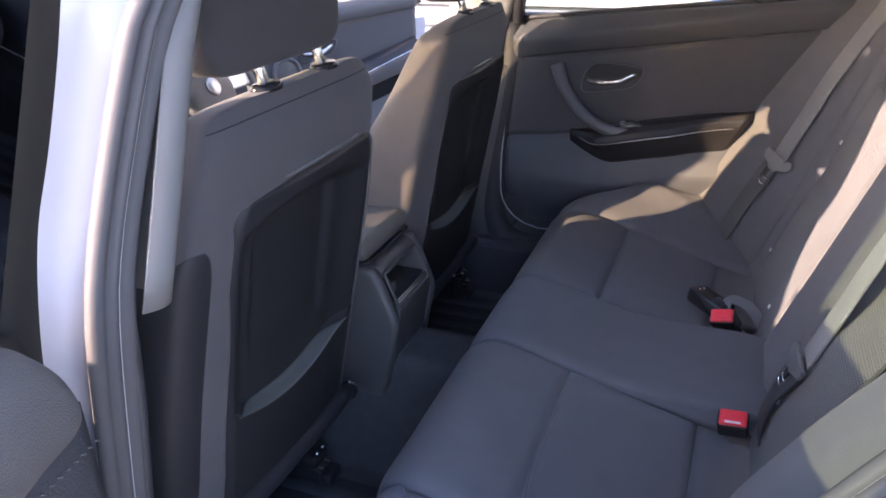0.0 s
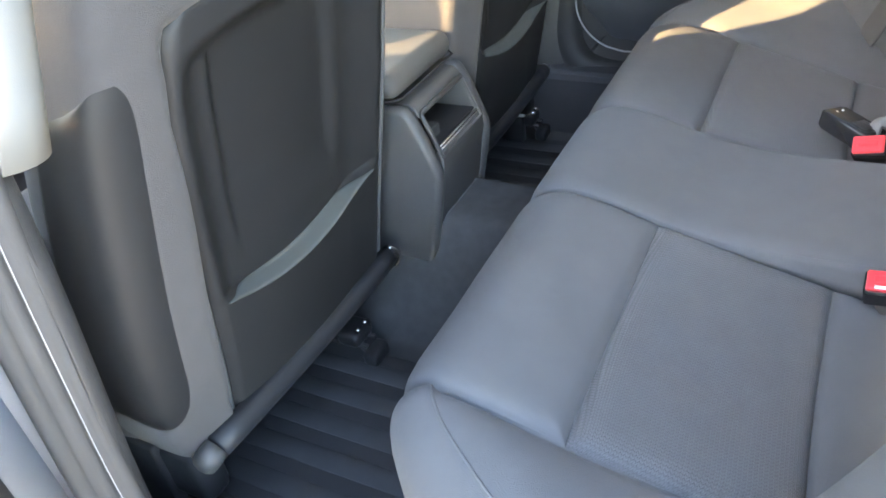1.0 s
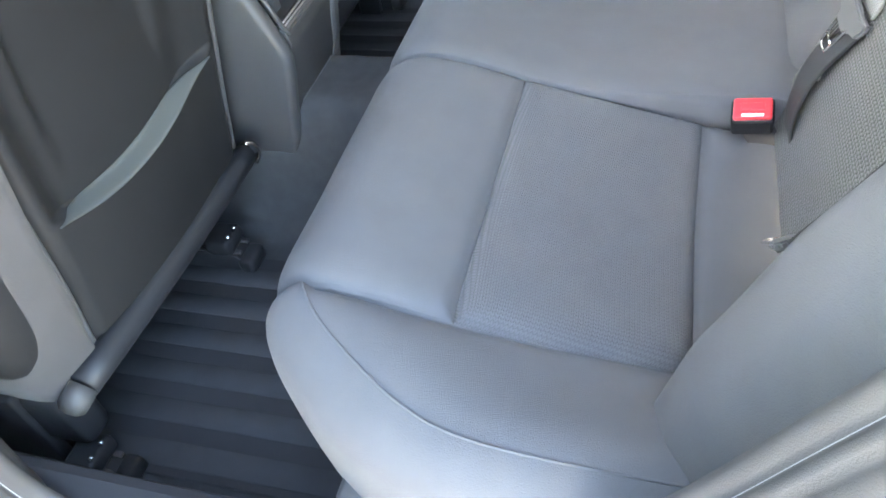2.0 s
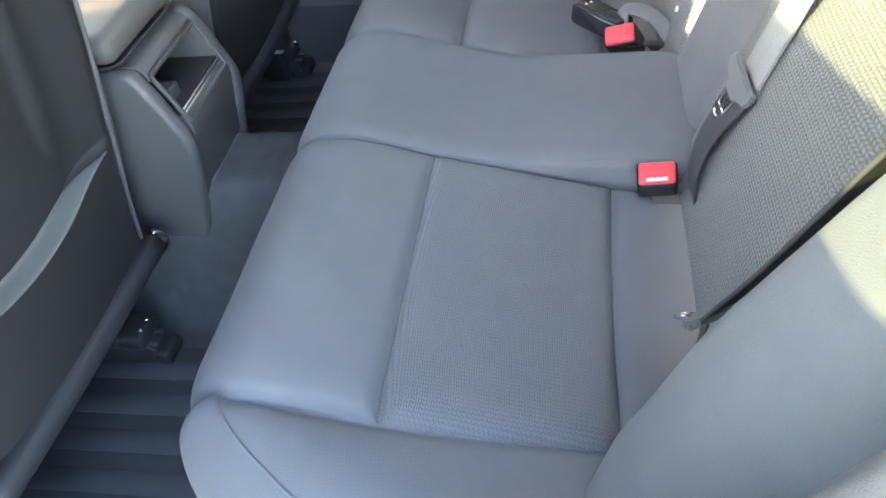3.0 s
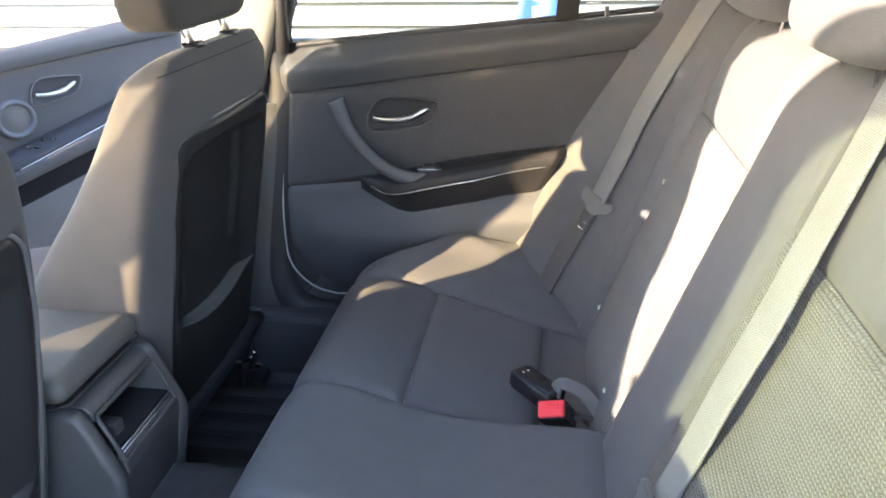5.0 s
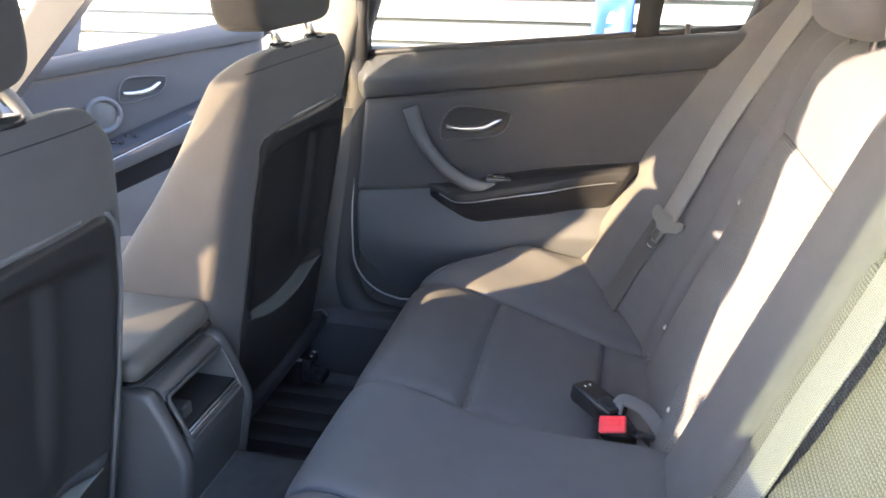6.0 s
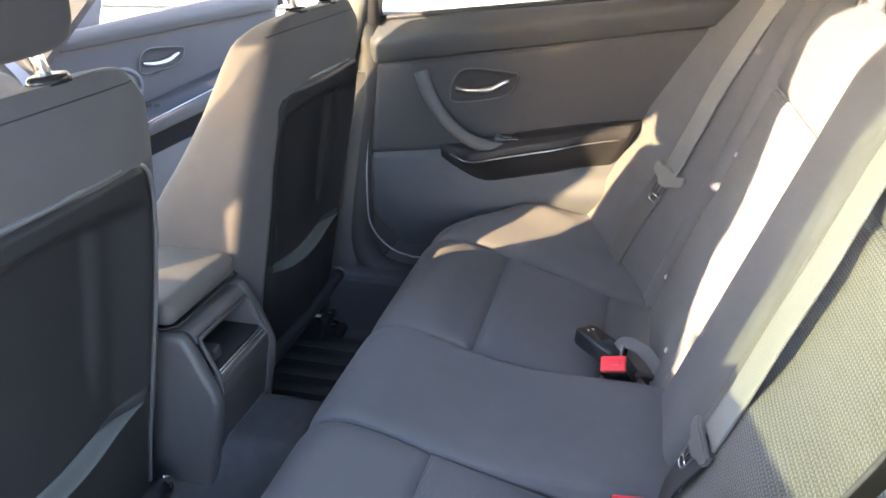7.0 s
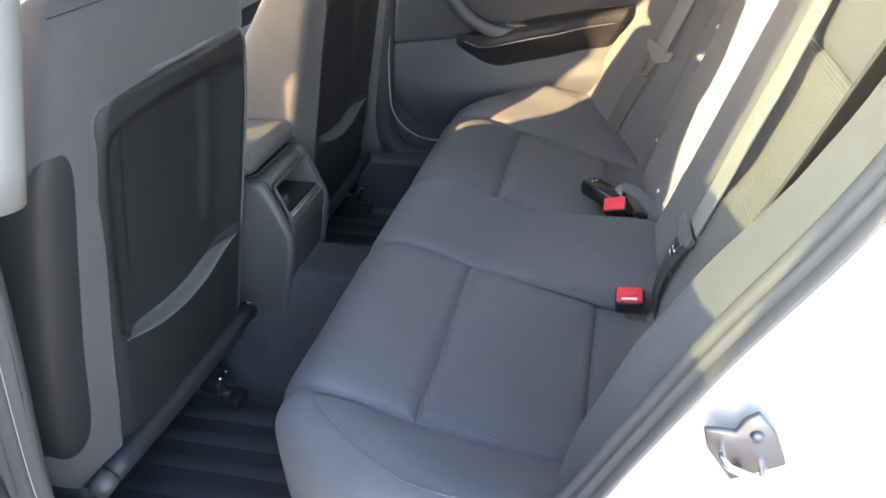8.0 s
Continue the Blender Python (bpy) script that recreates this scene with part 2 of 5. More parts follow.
# rear door aperture, (y, z) at the inner edge of the opening
APERTURE = spline([(0.535, 1.29, 0), (0.572, 1.22, 0), (0.628, 1.09, 0), (0.676, 0.949, 0), (0.712, 0.75, 0), (0.738, 0.55, 0), (0.730, 0.45, 0), (0.67, 0.40, 0),
                   (0.50, 0.388, 0), (0.36, 0.395, 0), (0.26, 0.45, 0), (0.18, 0.56, 0), (0.112, 0.674, 0), (0.064, 0.769, 0), (0.009, 0.874, 0),
                   (-0.067, 1.003, 0), (-0.115, 1.12, 0), (-0.14, 1.26, 0), (-0.10, 1.37, 0), (0.05, 1.445, 0), (0.25, 1.465, 0), (0.40, 1.445, 0), (0.48, 1.385, 0)], 5)
APERTURE = [Vector((p.x, p.y)) for p in APERTURE]


def loop_normal(i):
    n = len(APERTURE)
    d = APERTURE[(i + 1) % n] - APERTURE[i - 1]
    d.normalize()
    return Vector((-d.y, d.x)) * -1


def aperture_band(side, steps):
    """A band round the opening; steps: (distance outwards, height over the ring's inner edge) with x measured outwards."""
    bm = bmesh.new()
    n = len(APERTURE)
    mid = Vector((0.3, 0.85))
    rows = []
    for i in range(n):
        nor = loop_normal(i)
        if nor.dot(APERTURE[i] - mid) < 0:
            nor = -nor
        row = []
        for out, x in steps:
            if out < -0.03:
                out *= 1 - 0.85 * smooth(0.86, 0.97, APERTURE[i].y)
            if side < 0:
                # the rear jamb's seal sits further in; the centre pillar's jamb is deep and looks rearwards
                ahead, behind = smooth(0.35, 0.85, nor.x), smooth(0.0, 0.6, -nor.x)
                out -= behind * (0.018 + 0.65 * min(0.02, max(0.0, out))) * (1 - smooth(0.06, 0.12, out))
                if x > 0.748 and out > 0.025:
                    x = 0.748 + (x - 0.748) * (1 + 0.75 * ahead)
                    out = 0.03 + (out - 0.03) * (1 - 0.42 * ahead)
            else:
                out += 0.055 * smooth(0.35, 0.85, nor.x) * smooth(0.93, 1.06, APERTURE[i].y)
            p = APERTURE[i] + nor * out
            lean = 0.05 * max(0.0, p.y - 0.95) + 0.30 * max(0.0, p.y - 1.2)
            slope = 0.245 * max(0.0, p.y - 0.91) * smooth(0.30, 0.50, p.x) if side < 0 else 0.0
            row.append(bm.verts.new((side * (x - lean - slope), p.x + 0.868 * slope, max(p.y, GROUND + 0.14))))
        rows.append(row)
    for i in range(n):
        a, b = rows[i], rows[(i + 1) % n]
        for j in range(len(steps) - 1):
            bm.faces.new((a[j], b[j], b[j + 1], a[j + 1]))
    bmesh.ops.remove_doubles(bm, verts=bm.verts[:], dist=1e-5)
    bmesh.ops.recalc_face_normals(bm, faces=bm.faces[:])
    return bm


def side_frame(side, words):
    frame_ob = tagged(empty("door_frame"), words, "door frame", group="door frames", kind="structure")
    part("body_side", aperture_band(side, [(0.0, 0.725), (0.010, 0.742), (0.03, 0.748), (0.055, 0.766), (0.085, 0.785), (0.12, 0.80), (0.20, 0.812), (0.215, 0.80), (0.215, 0.76), (0.10, 0.73)]), PAINT, frame_ob, "glossy white painted body shell")
    if side < 0:
        # two soft lips with a groove between them
        part("door_seal", aperture_band(side, [(0.002, 0.708), (-0.004, 0.712), (-0.006, 0.719), (-0.003, 0.726), (0.003, 0.729), (0.000, 0.732), (-0.004, 0.737), (-0.003, 0.743), (0.004, 0.7465), (0.001, 0.750), (0.001, 0.756),
                                               (0.005, 0.762), (0.011, 0.764), (0.017, 0.761), (0.020, 0.754), (0.018, 0.745)]), SEAL, frame_ob, "grey-black rubber door seal with two lips")
    else:
        part("door_seal", aperture_band(side, [(-0.020, 0.745), (-0.022, 0.728), (-0.016, 0.712), (-0.003, 0.702), (0.014, 0.697), (0.030, 0.698), (0.042, 0.705), (0.047, 0.716), (0.044, 0.735)]), RUBBER, frame_ob, "black rubber door seal")
    if side > 0:
        part("seal_flange", aperture_band(side, [(-0.14, 0.752), (-0.06, 0.742), (0.0, 0.724), (0.03, 0.716), (0.03, 0.73)]), RUBBER, frame_ob)
    return frame_ob


left_frame = side_frame(-1, "white painted door opening with black rubber seal and striker")
side_frame(1, "white painted door opening with black rubber seal, far side")

# striker plate on the left jamb
tilt = Matrix.Rotation(radians(-28), 3, "X")
plate = bmesh.new()
outline = [(y * 0.72, z * 0.72) for y, z in ((-0.030, -0.034), (0.028, -0.038), (0.034, 0.012), (0.028, 0.036), (0.014, 0.030), (0.002, 0.022), (-0.012, 0.034), (-0.028, 0.038), (-0.034, 0.008))]
fc = plate.faces.new([plate.verts.new((0, y, z)) for y, z in outline])
r = bmesh.ops.extrude_face_region(plate, geom=[fc])
for v in [g for g in r["geom"] if isinstance(g, bmesh.types.BMVert)]:
    v.co.x -= 0.006
bmesh.ops.recalc_face_normals(plate, faces=plate.faces[:])
bmesh.ops.bevel(plate, geom=plate.edges[:], offset=0.0015, segments=1, affect="EDGES")
AT = Vector((-0.778, 0.006, 0.822))
for v in plate.verts:
    v.co = tilt @ v.co + AT
striker = part("striker_plate", plate, STEEL, left_frame, "dark steel striker plate")
loop = [AT + tilt @ Vector(p) for p in ((-0.004, 0.014, 0.009), (-0.024, 0.013, 0.007), (-0.026, 0.0, -0.007), (-0.024, -0.006, -0.013), (-0.004, -0.007, -0.014))]
part("striker_loop", sweep(spline(loop, 4), circle(0.003, 8), up=(0.3, 1, 0)), CHROME, striker)
for y0, z0 in ((-0.012, 0.010), (0.012, -0.016)):
    bolt = bmesh.new()
    bmesh.ops.create_cone(bolt, cap_ends=True, segments=10, radius1=0.005, radius2=0.004, depth=0.005, matrix=Matrix.Translation(AT + tilt @ Vector((-0.008, y0, z0))) @ Matrix.Rotation(radians(-90), 4, "Y"))
    part("bolt", bolt, STEEL, striker)

# ground, siding wall, roof and pillars
ground = part("ground", grid(lambda u, v: (u, v, GROUND + 0.012 * noise.noise((u * 0.4, v * 0.4, 0)) - 0.012), span(-400, -8, 10) + span(-7, 7, 28) + span(8, 400, 10), span(-400, -8, 10) + span(-7, 7, 28) + span(8, 400, 10)), CONCRETE)
tagged(ground, "pale sunlit concrete yard under the parked car", "ground", kind="structure")

floor = part("floor", grid(lambda u, v: (u, v, 0.245 + 0.003 * noise.noise((u * 30, v * 30, 0)) + 0.23 * (1 - smooth(0.065, 0.165, abs(u))) * smooth(0.30, 0.36, v) * 0.95
                                         + 0.03 * smooth(0.62, 0.71, abs(u))), span(-0.72, 0.72, 72), span(-0.15, 2.1, 70), 0.02, back=(0, 0, -1)), CARPET)
tagged(floor, "dark grey carpeted car floor with raised centre tunnel", "floor", kind="structure")

roof = part("ceiling", grid(lambda u, v: (u * (0.60 - 0.05 * abs(v - 0.5)), v, 1.53 - 0.05 * u * u - 0.05 * (v - 0.4) ** 2 - 0.35 * max(0.0, v - 0.95) ** 2), span(-1, 1, 16), span(-0.45, 1.32, 18), 0.04, back=(0, 0, 1)), HEADLINER)
tagged(roof, "pale grey fabric headliner under the car roof", "ceiling", kind="structure")


def pillar(name, pts, w, t, material, words):
    ring = [(-w, -t), (w, -t), (w, t), (-w, t)]
    ob = part(name, sweep(pts, ring, up=(0, 1, 0)), material, smooth=False)
    return tagged(ob, words, "pillar", kind="structure")


for s in (-1, 1):
    pillar("pillar_front", [(s * 0.75, 1.68, 0.90), (s * 0.70, 1.44, 1.09), (s * 0.655, 1.28, 1.208), (s * 0.62, 1.195, 1.325), (s * 0.58, 1.02, 1.43)], 0.035, 0.042, PLASTIC, "dark trimmed windscreen pillar")
    pillar("pillar_rear", [(s * 0.72, -0.35, 0.85), (s * 0.66, -0.45, 1.1), (s * 0.55, -0.40, 1.43)], 0.05, 0.10, HEADLINER, "pale trimmed rear roof pillar")
for s in (-1, 1):
    rail = part("roof_rail", sweep([(s * 0.60, 1.33, 1.365), (s * 0.59, 1.20, 1.385), (s * 0.595, 1.05, 1.44), (s * 0.60, 0.8, 1.465), (s * 0.605, 0.3, 1.49), (s * 0.60, -0.2, 1.47), (s * 0.57, -0.42, 1.44)], [(-0.035, -0.035), (0.035, -0.035), (0.035, 0.03), (-0.035, 0.03)]), HEADLINER)
    tagged(rail, "pale trimmed rail along the roof edge", "roof rail", kind="structure")
shelf = part("parcel_shelf", box((-0.66, -0.75, 1.06), (0.66, -0.21, 1.09), 0.01), SOFT)
tagged(shelf, "dark grey shelf behind the rear bench", "shelf", kind="structure")
tail = part("wall_rear", box((-0.78, -0.95, 0.2), (0.78, -0.80, 1.08), 0.03), PAINT)
tagged(tail, "white body panel closing the boot", "body panel", kind="structure")
for s in (-1, 1):
    hinge_post = part("pillar_hinge", box((s * 0.755 - 0.035, 1.86, 0.15), (s * 0.755 + 0.035, 2.10, 0.92), 0.015), PAINT)
    tagged(hinge_post, "white painted body post ahead of the front door", "pillar", kind="structure")
nose = part("wall_front", box((-0.74, 2.1, 0.2), (0.74, 2.2, 0.9), 0.03), PLASTIC)
tagged(nose, "dark bulkhead ahead of the footwells", "bulkhead", kind="structure")


rear_glass = part("window_rear", grid(lambda u, v: (u * (0.62 - 0.10 * v), -0.86 + 0.46 * v - 0.03 * (1 - u * u), 1.075 + 0.37 * v), span(-1, 1, 10), span(0, 1, 6)), GLASS_GREEN)
tagged(rear_glass, "green tinted rear window", "window", kind="structure")
front_glass = part("window_front", grid(lambda u, v: (u * (0.74 - 0.165 * v), 1.70 - 0.66 * v + 0.12 * (1 - u * u), 0.905 + 0.53 * v), span(-1, 1, 10), span(0, 1, 6)), GLASS_SCREEN)
tagged(front_glass, "lightly tinted windscreen", "window", kind="structure")


# centre pillar trims: dark below, pale grey above
UPPER_LINE = [(p.x, p.y) for p in spline([(0.722, 0.018, 0), (0.712, 0.006, 0), (0.700, 0.0, 0), (0.688, 0.005, 0), (0.679, 0.022, 0), (0.674, 0.06, 0), (0.677, 0.11, 0), (0.700, 0.150, 0)], 4)]


def centre_trim(side):
    ob = tagged(empty("centre_pillar"), "centre pillar trim, black below and pale grey above", "pillar trim", group="centre pillars", kind="structure")

    def lower(u, v):
        z = 0.30 + 0.61 * v
        y0 = 0.745 - 0.06 * smooth(0.4, 0.95, z)
        k = math.sin(u * math.pi)
        return (side * (0.722 - (0.044 if side < 0 else 0.030) * k ** 0.5 - 0.01 * (z - 0.3)), y0 + 0.17 * u, z)

    def upper(u, v):
        z = 0.922 + 0.50 * v
        y0 = (0.680 - 0.024 * max(0.0, 1 - (z - 0.92) / 0.40) if side < 0 else 0.745) - 0.354 * (z - 0.905)
        x, y = UPPER_LINE[u]
        slope = 0.245 * max(0.0, z - 0.91) if side < 0 else 0.0
        return (side * (x - 0.05 * (z - 0.905) - 0.30 * max(0.0, z - 1.2) - slope), y0 + y * (0.66 if side < 0 else 1) + 0.868 * slope, z)
    part("lower_trim", grid(lower, span(0, 1, 14), span(0, 1, 12), 0.004, back=(side, 0, 0)), CONSOLE_FACE, ob, "black grained plastic trim")
    part("upper_trim", grid(upper, list(range(len(UPPER_LINE))), span(0, 1, 12), 0.006, back=(side, 0, 0)), TRIM_PALE, ob, "pale grey upper trim")
    return ob


centre_trim(-1)
centre_trim(1)

# sill covers
for s in (-1, 1):
    section = [(0.030, -0.1), (0.022, 0.0), (0.016, 0.055), (0.010, 0.068), (-0.002, 0.074), (-0.048, 0.080), (-0.048, -0.1)]
    sill = part("sill_trim", sweep([(s * 0.675, 2.0, 0.335), (s * 0.675, 0.95, 0.335), (s * 0.675, 0.62, 0.33), (s * 0.675, 0.25, 0.335)], [(s * a, b) for a, b in section]), SILL, smooth=False)
    tagged(sill, "black plastic door sill cover", "sill trim", kind="structure")


# ---- rear bench ----
def edged(a, b, n, near=(0.0, 0.0025, 0.006, 0.011, 0.018)):
    """Values from a to b, close together at both ends."""
    mid = span(a + 0.028, b - 0.028, max(2, n))
    return [a + e for e in near] + mid + [b - e for e in reversed(near)]


def groove(*distances):
    """How far a surface sinks into its seams."""
    return max(0.0090 * math.exp(-(d / 0.0072) ** 2) + 0.0056 * math.exp(-(d / 0.022) ** 2) for d in distances)


CUSHION_LINE = [Vector(p) for p in spline([(-0.03, 0.455, 0), (0.02, 0.485, 0), (0.11, 0.508, 0), (0.22, 0.536, 0), (0.335, 0.567, 0), (0.42, 0.592, 0), (0.475, 0.596, 0), (0.515, 0.574, 0),
                                           (0.532, 0.53, 0), (0.526, 0.46, 0), (0.505, 0.39, 0), (0.47, 0.33, 0)], 10)]
CUSHION_RUN = [0.0]
for a, b in zip(CUSHION_LINE, CUSHION_LINE[1:]):
    CUSHION_RUN.append(CUSHION_RUN[-1] + (b - a).length)


def on_line(s):
    s = min(max(s, 0), CUSHION_RUN[-1] - 1e-6)
    i = int(np.searchsorted(CUSHION_RUN, s, side="right")) - 1
    i = min(i, len(CUSHION_LINE) - 2)
    t = (s - CUSHION_RUN[i]) / (CUSHION_RUN[i + 1] - CUSHION_RUN[i])
    p = CUSHION_LINE[i].lerp(CUSHION_LINE[i + 1], t)
    d = (CUSHION_LINE[i + 1] - CUSHION_LINE[i]).normalized()
    return p, Vector((-d.y, d.x, 0))


def run_at(y):
    """Length along the cushion's line to a depth y on its top."""
    return float(np.interp(y, [p.x for p in CUSHION_LINE[:61]], CUSHION_RUN[:61]))


S_END = CUSHION_RUN[-1]
S_REAR, S_SEAM = run_at(0.113), run_at(0.333)


def cushion_point(x, s, lift=0.0):
    p, n = on_line(s)
    a = abs(x)
    side = smooth(0.12, 0.2, a) * (1 - smooth(0.46, 0.54, a))
    top = 1 - smooth(S_SEAM, S_SEAM + 0.15, s)
    lift -= 0.012 * side * top * math.sin(math.pi * min(1, max(0, (a - 0.13) / 0.39)))
    lift += 0.018 * smooth(0.50, 0.60, a) * (1 - smooth(0.64, 0.72, a))
    back = (0.125 * max(0.0, (a - 0.49) / 0.165) ** 2.2) * smooth(0.12, 0.5, p.x)
    y, z = p.x + n.x * lift - back, p.y + n.y * lift
    if x > 0:
        z += 0.085 * max(0.0, (a - 0.53) / 0.18) ** 2 * (1 - smooth(0.17, 0.45, y))
    else:
        z += 0.03 * smooth(0.55, 0.70, a) * (1 - smooth(0.15, 0.40, y))
    return Vector((x, y, z))


def middle_point(x, s, lift=0.0):
    q = cushion_point(x, s, lift)
    q.z += 0.056 * (1 - smooth(-0.02, 0.30, q.y)) + 0.002
    return q


def pinch(x, s):
    """The outer seams run a little inwards towards the backrest."""
    return x - math.copysign(0.022 * smooth(0.45, 0.525, abs(x)) * (1 - smooth(0.05, S_SEAM, s)), x)


def on_top(x, y, lift=0.0):
    """The cushion's point over a place (x, y) of the plan."""
    lo, hi = 0.0, run_at(0.47) + 0.05
    for _ in range(24):
        mid = (lo + hi) / 2
        if cushion_point(x, mid).y < y:
            lo = mid
        else:
            hi = mid
    return cushion_point(x, lo, lift)


def cushion_panel(x0, x1, s0, s1, material, f=cushion_point, nx=18, ns=30):
    xs, ss = edged(x0, x1, nx), edged(s0, s1, ns)

    def g(x, s):
        d = [abs(x - x0), abs(x - x1)]
        if s0 > 0.05:
            d.append(abs(s - s0))
        if s1 < S_END - 0.05:
            d.append(abs(s - s1))
        wave = 0.0012 * noise.noise((x * 9, s * 9, 3.0))
        if f is middle_point:
            return f(x, s, wave - 0.4 * groove(*d))
        return f(pinch(x, s), s, wave - groove(*d))
    return grid(g, xs, ss, 0.012, back=(0, -0.3, -1))


NEAR_RIM = spline([(0.525, 0.531, 0.597), (0.56, 0.516, 0.597), (0.60, 0.484, 0.595), (0.638, 0.437, 0.591), (0.668, 0.385, 0.586), (0.688, 0.325, 0.581), (0.697, 0.25, 0.576), (0.699, 0.14, 0.572), (0.699, -0.01, 0.566)], 8)
NEAR_SEAM = [0.45 - 0.46 * (i / (len(NEAR_RIM) - 1)) ** 0.9 for i in range(len(NEAR_RIM))]


def near_bolster(i, v):
    """The padded outer end of the cushion by the open door: flat on top, a rounded rim, an upright side; v: 0 to 1, from the seam to the foot."""
    rim = NEAR_RIM[i]
    way = NEAR_RIM[min(i + 1, len(NEAR_RIM) - 1)] - NEAR_RIM[max(i - 1, 0)]
    out = Vector((-way.y, way.x, 0)).normalized()
    r = 0.062 - 0.012 * smooth(0.45, 0.30, rim.y)
    y0 = NEAR_SEAM[i]
    x0 = abs(pinch(0.525, run_at(y0)))
    if v < 0.5:
        t = v / 0.5
        seam = cushion_point(-x0, run_at(y0))
        edge = rim - out * r
        edge.x = max(edge.x, 0.5255)
        c = Vector((-(x0 + (edge.x - x0) * t), y0 + (edge.y - y0) * t, seam.z + (rim.z - seam.z) * smooth(0, 1, t)))
        c.z -= groove(-c.x - x0)
    elif v < 0.75:
        a = (v - 0.5) / 0.25 * math.pi / 2
        q = rim - out * (r * (1 - math.sin(a)) + groove(rim.x - 0.525) * math.sin(a))
        c = Vector((-max(q.x, 0.5255), q.y, rim.z - r * (1 - math.cos(a)) - groove(rim.x - 0.525) * math.cos(a)))
    else:
        b = (v - 0.75) / 0.25
        q = rim - out * (0.014 * b * b + groove(rim.x - 0.525))
        c = Vector((-max(q.x, 0.5255), q.y, rim.z - r - 0.20 * b))
    if i < 6:
        # runs out into the front panel's seam round the nose
        s = float(np.interp(v, (0, 0.5, 0.75, 1), (run_at(0.45), run_at(0.472), CUSHION_RUN[80], S_END)))
        c = cushion_point(-0.5255, s, -groove(0.0)).lerp(c, smooth(0, 6, i))
    return c


def far_bolster():
    def g(q, s):
        if q < 0.7:
            x0 = abs(pinch(0.525, s))
            x = x0 + (0.66 - x0) * q / 0.7
            c = cushion_point(x, s, -groove(abs(x - x0)))
        else:
            t = (q - 0.7) / 0.3
            c = cushion_point(0.66, s)
            c.x += 0.035 * math.sin(t * math.pi / 2)
            ease = smooth(0.12, 0.40, c.y)
            c.z -= (0.05 * (1 - math.cos(t * math.pi / 2)) + 0.12 * max(0, t - 0.6)) * ease - 0.03 * t * (1 - ease)
            c.y -= 0.02 * t * smooth(0.2, 0.5, c.y)
        c.z = max(c.z, 0.33)
        return c
    return grid(g, [0, 0.013, 0.03, 0.06, 0.1] + span(0.15, 1, 26), span(0, S_END, 70), 0.012, back=(-1, -0.3, -1))


bench = tagged(empty("rear_bench"), "charcoal cloth rear bench seat with woven inserts", "car seat")
bench_cushion = part("cushion", box((-0.66, -0.05, 0.26), (0.66, 0.44, 0.43), 0.01), PLASTIC, bench, "stitched bench cushion")
for s in (-1, 1):
    lo, hi = (0.129, 0.525) if s > 0 else (-0.525, -0.129)
    part("cushion_insert", cushion_panel(lo, hi, S_REAR, S_SEAM, WEAVE), WEAVE, bench_cushion, "ribbed woven cloth insert")
    part("front_panel", cushion_panel(lo, hi, S_SEAM, S_END, FABRIC), FABRIC, bench_cushion)
    part("rear_panel", cushion_panel(lo, hi, 0, S_REAR, FABRIC, ns=10), FABRIC, bench_cushion)
    if s > 0:
        bolster_bm = far_bolster()
    else:
        bolster_bm = grid(near_bolster, list(range(len(NEAR_RIM))), [0, 0.008, 0.02, 0.04, 0.07] + span(0.11, 0.5, 12) + span(0.53, 0.75, 8) + span(0.78, 1, 7), 0.012, back=(1, -0.3, -1))
    part("side_bolster", bolster_bm, FABRIC, bench_cushion)
    if s > 0:
        line = [on_top(x, y, 0.0005) for x, y in ((0.528, 0.481), (0.555, 0.470), (0.578, 0.452), (0.602, 0.43), (0.62, 0.407))]
    else:
        line = [near_bolster(i, 0.525) + Vector((0, 0, 0.0006)) for i in range(4, len(NEAR_RIM), 4)]
    part("piping", sweep(spline(line, 6), circle(0.0014, 6)), FABRIC, bench_cushion)
part("middle_panel", cushion_panel(-0.129, 0.129, 0, S_END, FABRIC, middle_point, 14, 50), FABRIC, bench_cushion)
for s in (-1, 1):
    def flank(u, v):
        a, b = middle_point(s * 0.129, v, -0.0055), cushion_point(s * 0.133, v, -0.012)
        return a.lerp(b, u)
    part("middle_flank", grid(flank, span(0, 1, 3), span(0, S_END - 0.02, 60), 0.003, back=(-s, 0, -0.3)), FABRIC, bench_cushion)


def back_y(z):
    return 0.01 - 0.35 * (z - 0.57) + 0.02 * smooth(1.05, 1.16, z) * -1


def back_point(x, z, lift=0.0):
    a = abs(x)
    y = back_y(z)
    insert = smooth(0.10 if x < 0 else 0.12, 0.17 if x < 0 else 0.19, a) * (1 - smooth(0.40, 0.48, a))
    arch = 0.745 + 0.02 * math.cos((a - 0.30) * 9)
    lift += 0.010 * insert * (1 - smooth(arch - 0.02, arch + 0.015, z)) * smooth(0.5, 0.62, z)
    lift -= (0.014 if x < 0 else 0.004) * insert * smooth(arch, arch + 0.06, z) * (1 - smooth(0.90, 0.97, z))
    lift += 0.02 * smooth(0.44, 0.54, a)
    lift -= 0.12 * max(0, (z - 1.09) / 0.06) ** 2 * 0.3
    return Vector((x, y + lift * 0.94, z + lift * 0.33))


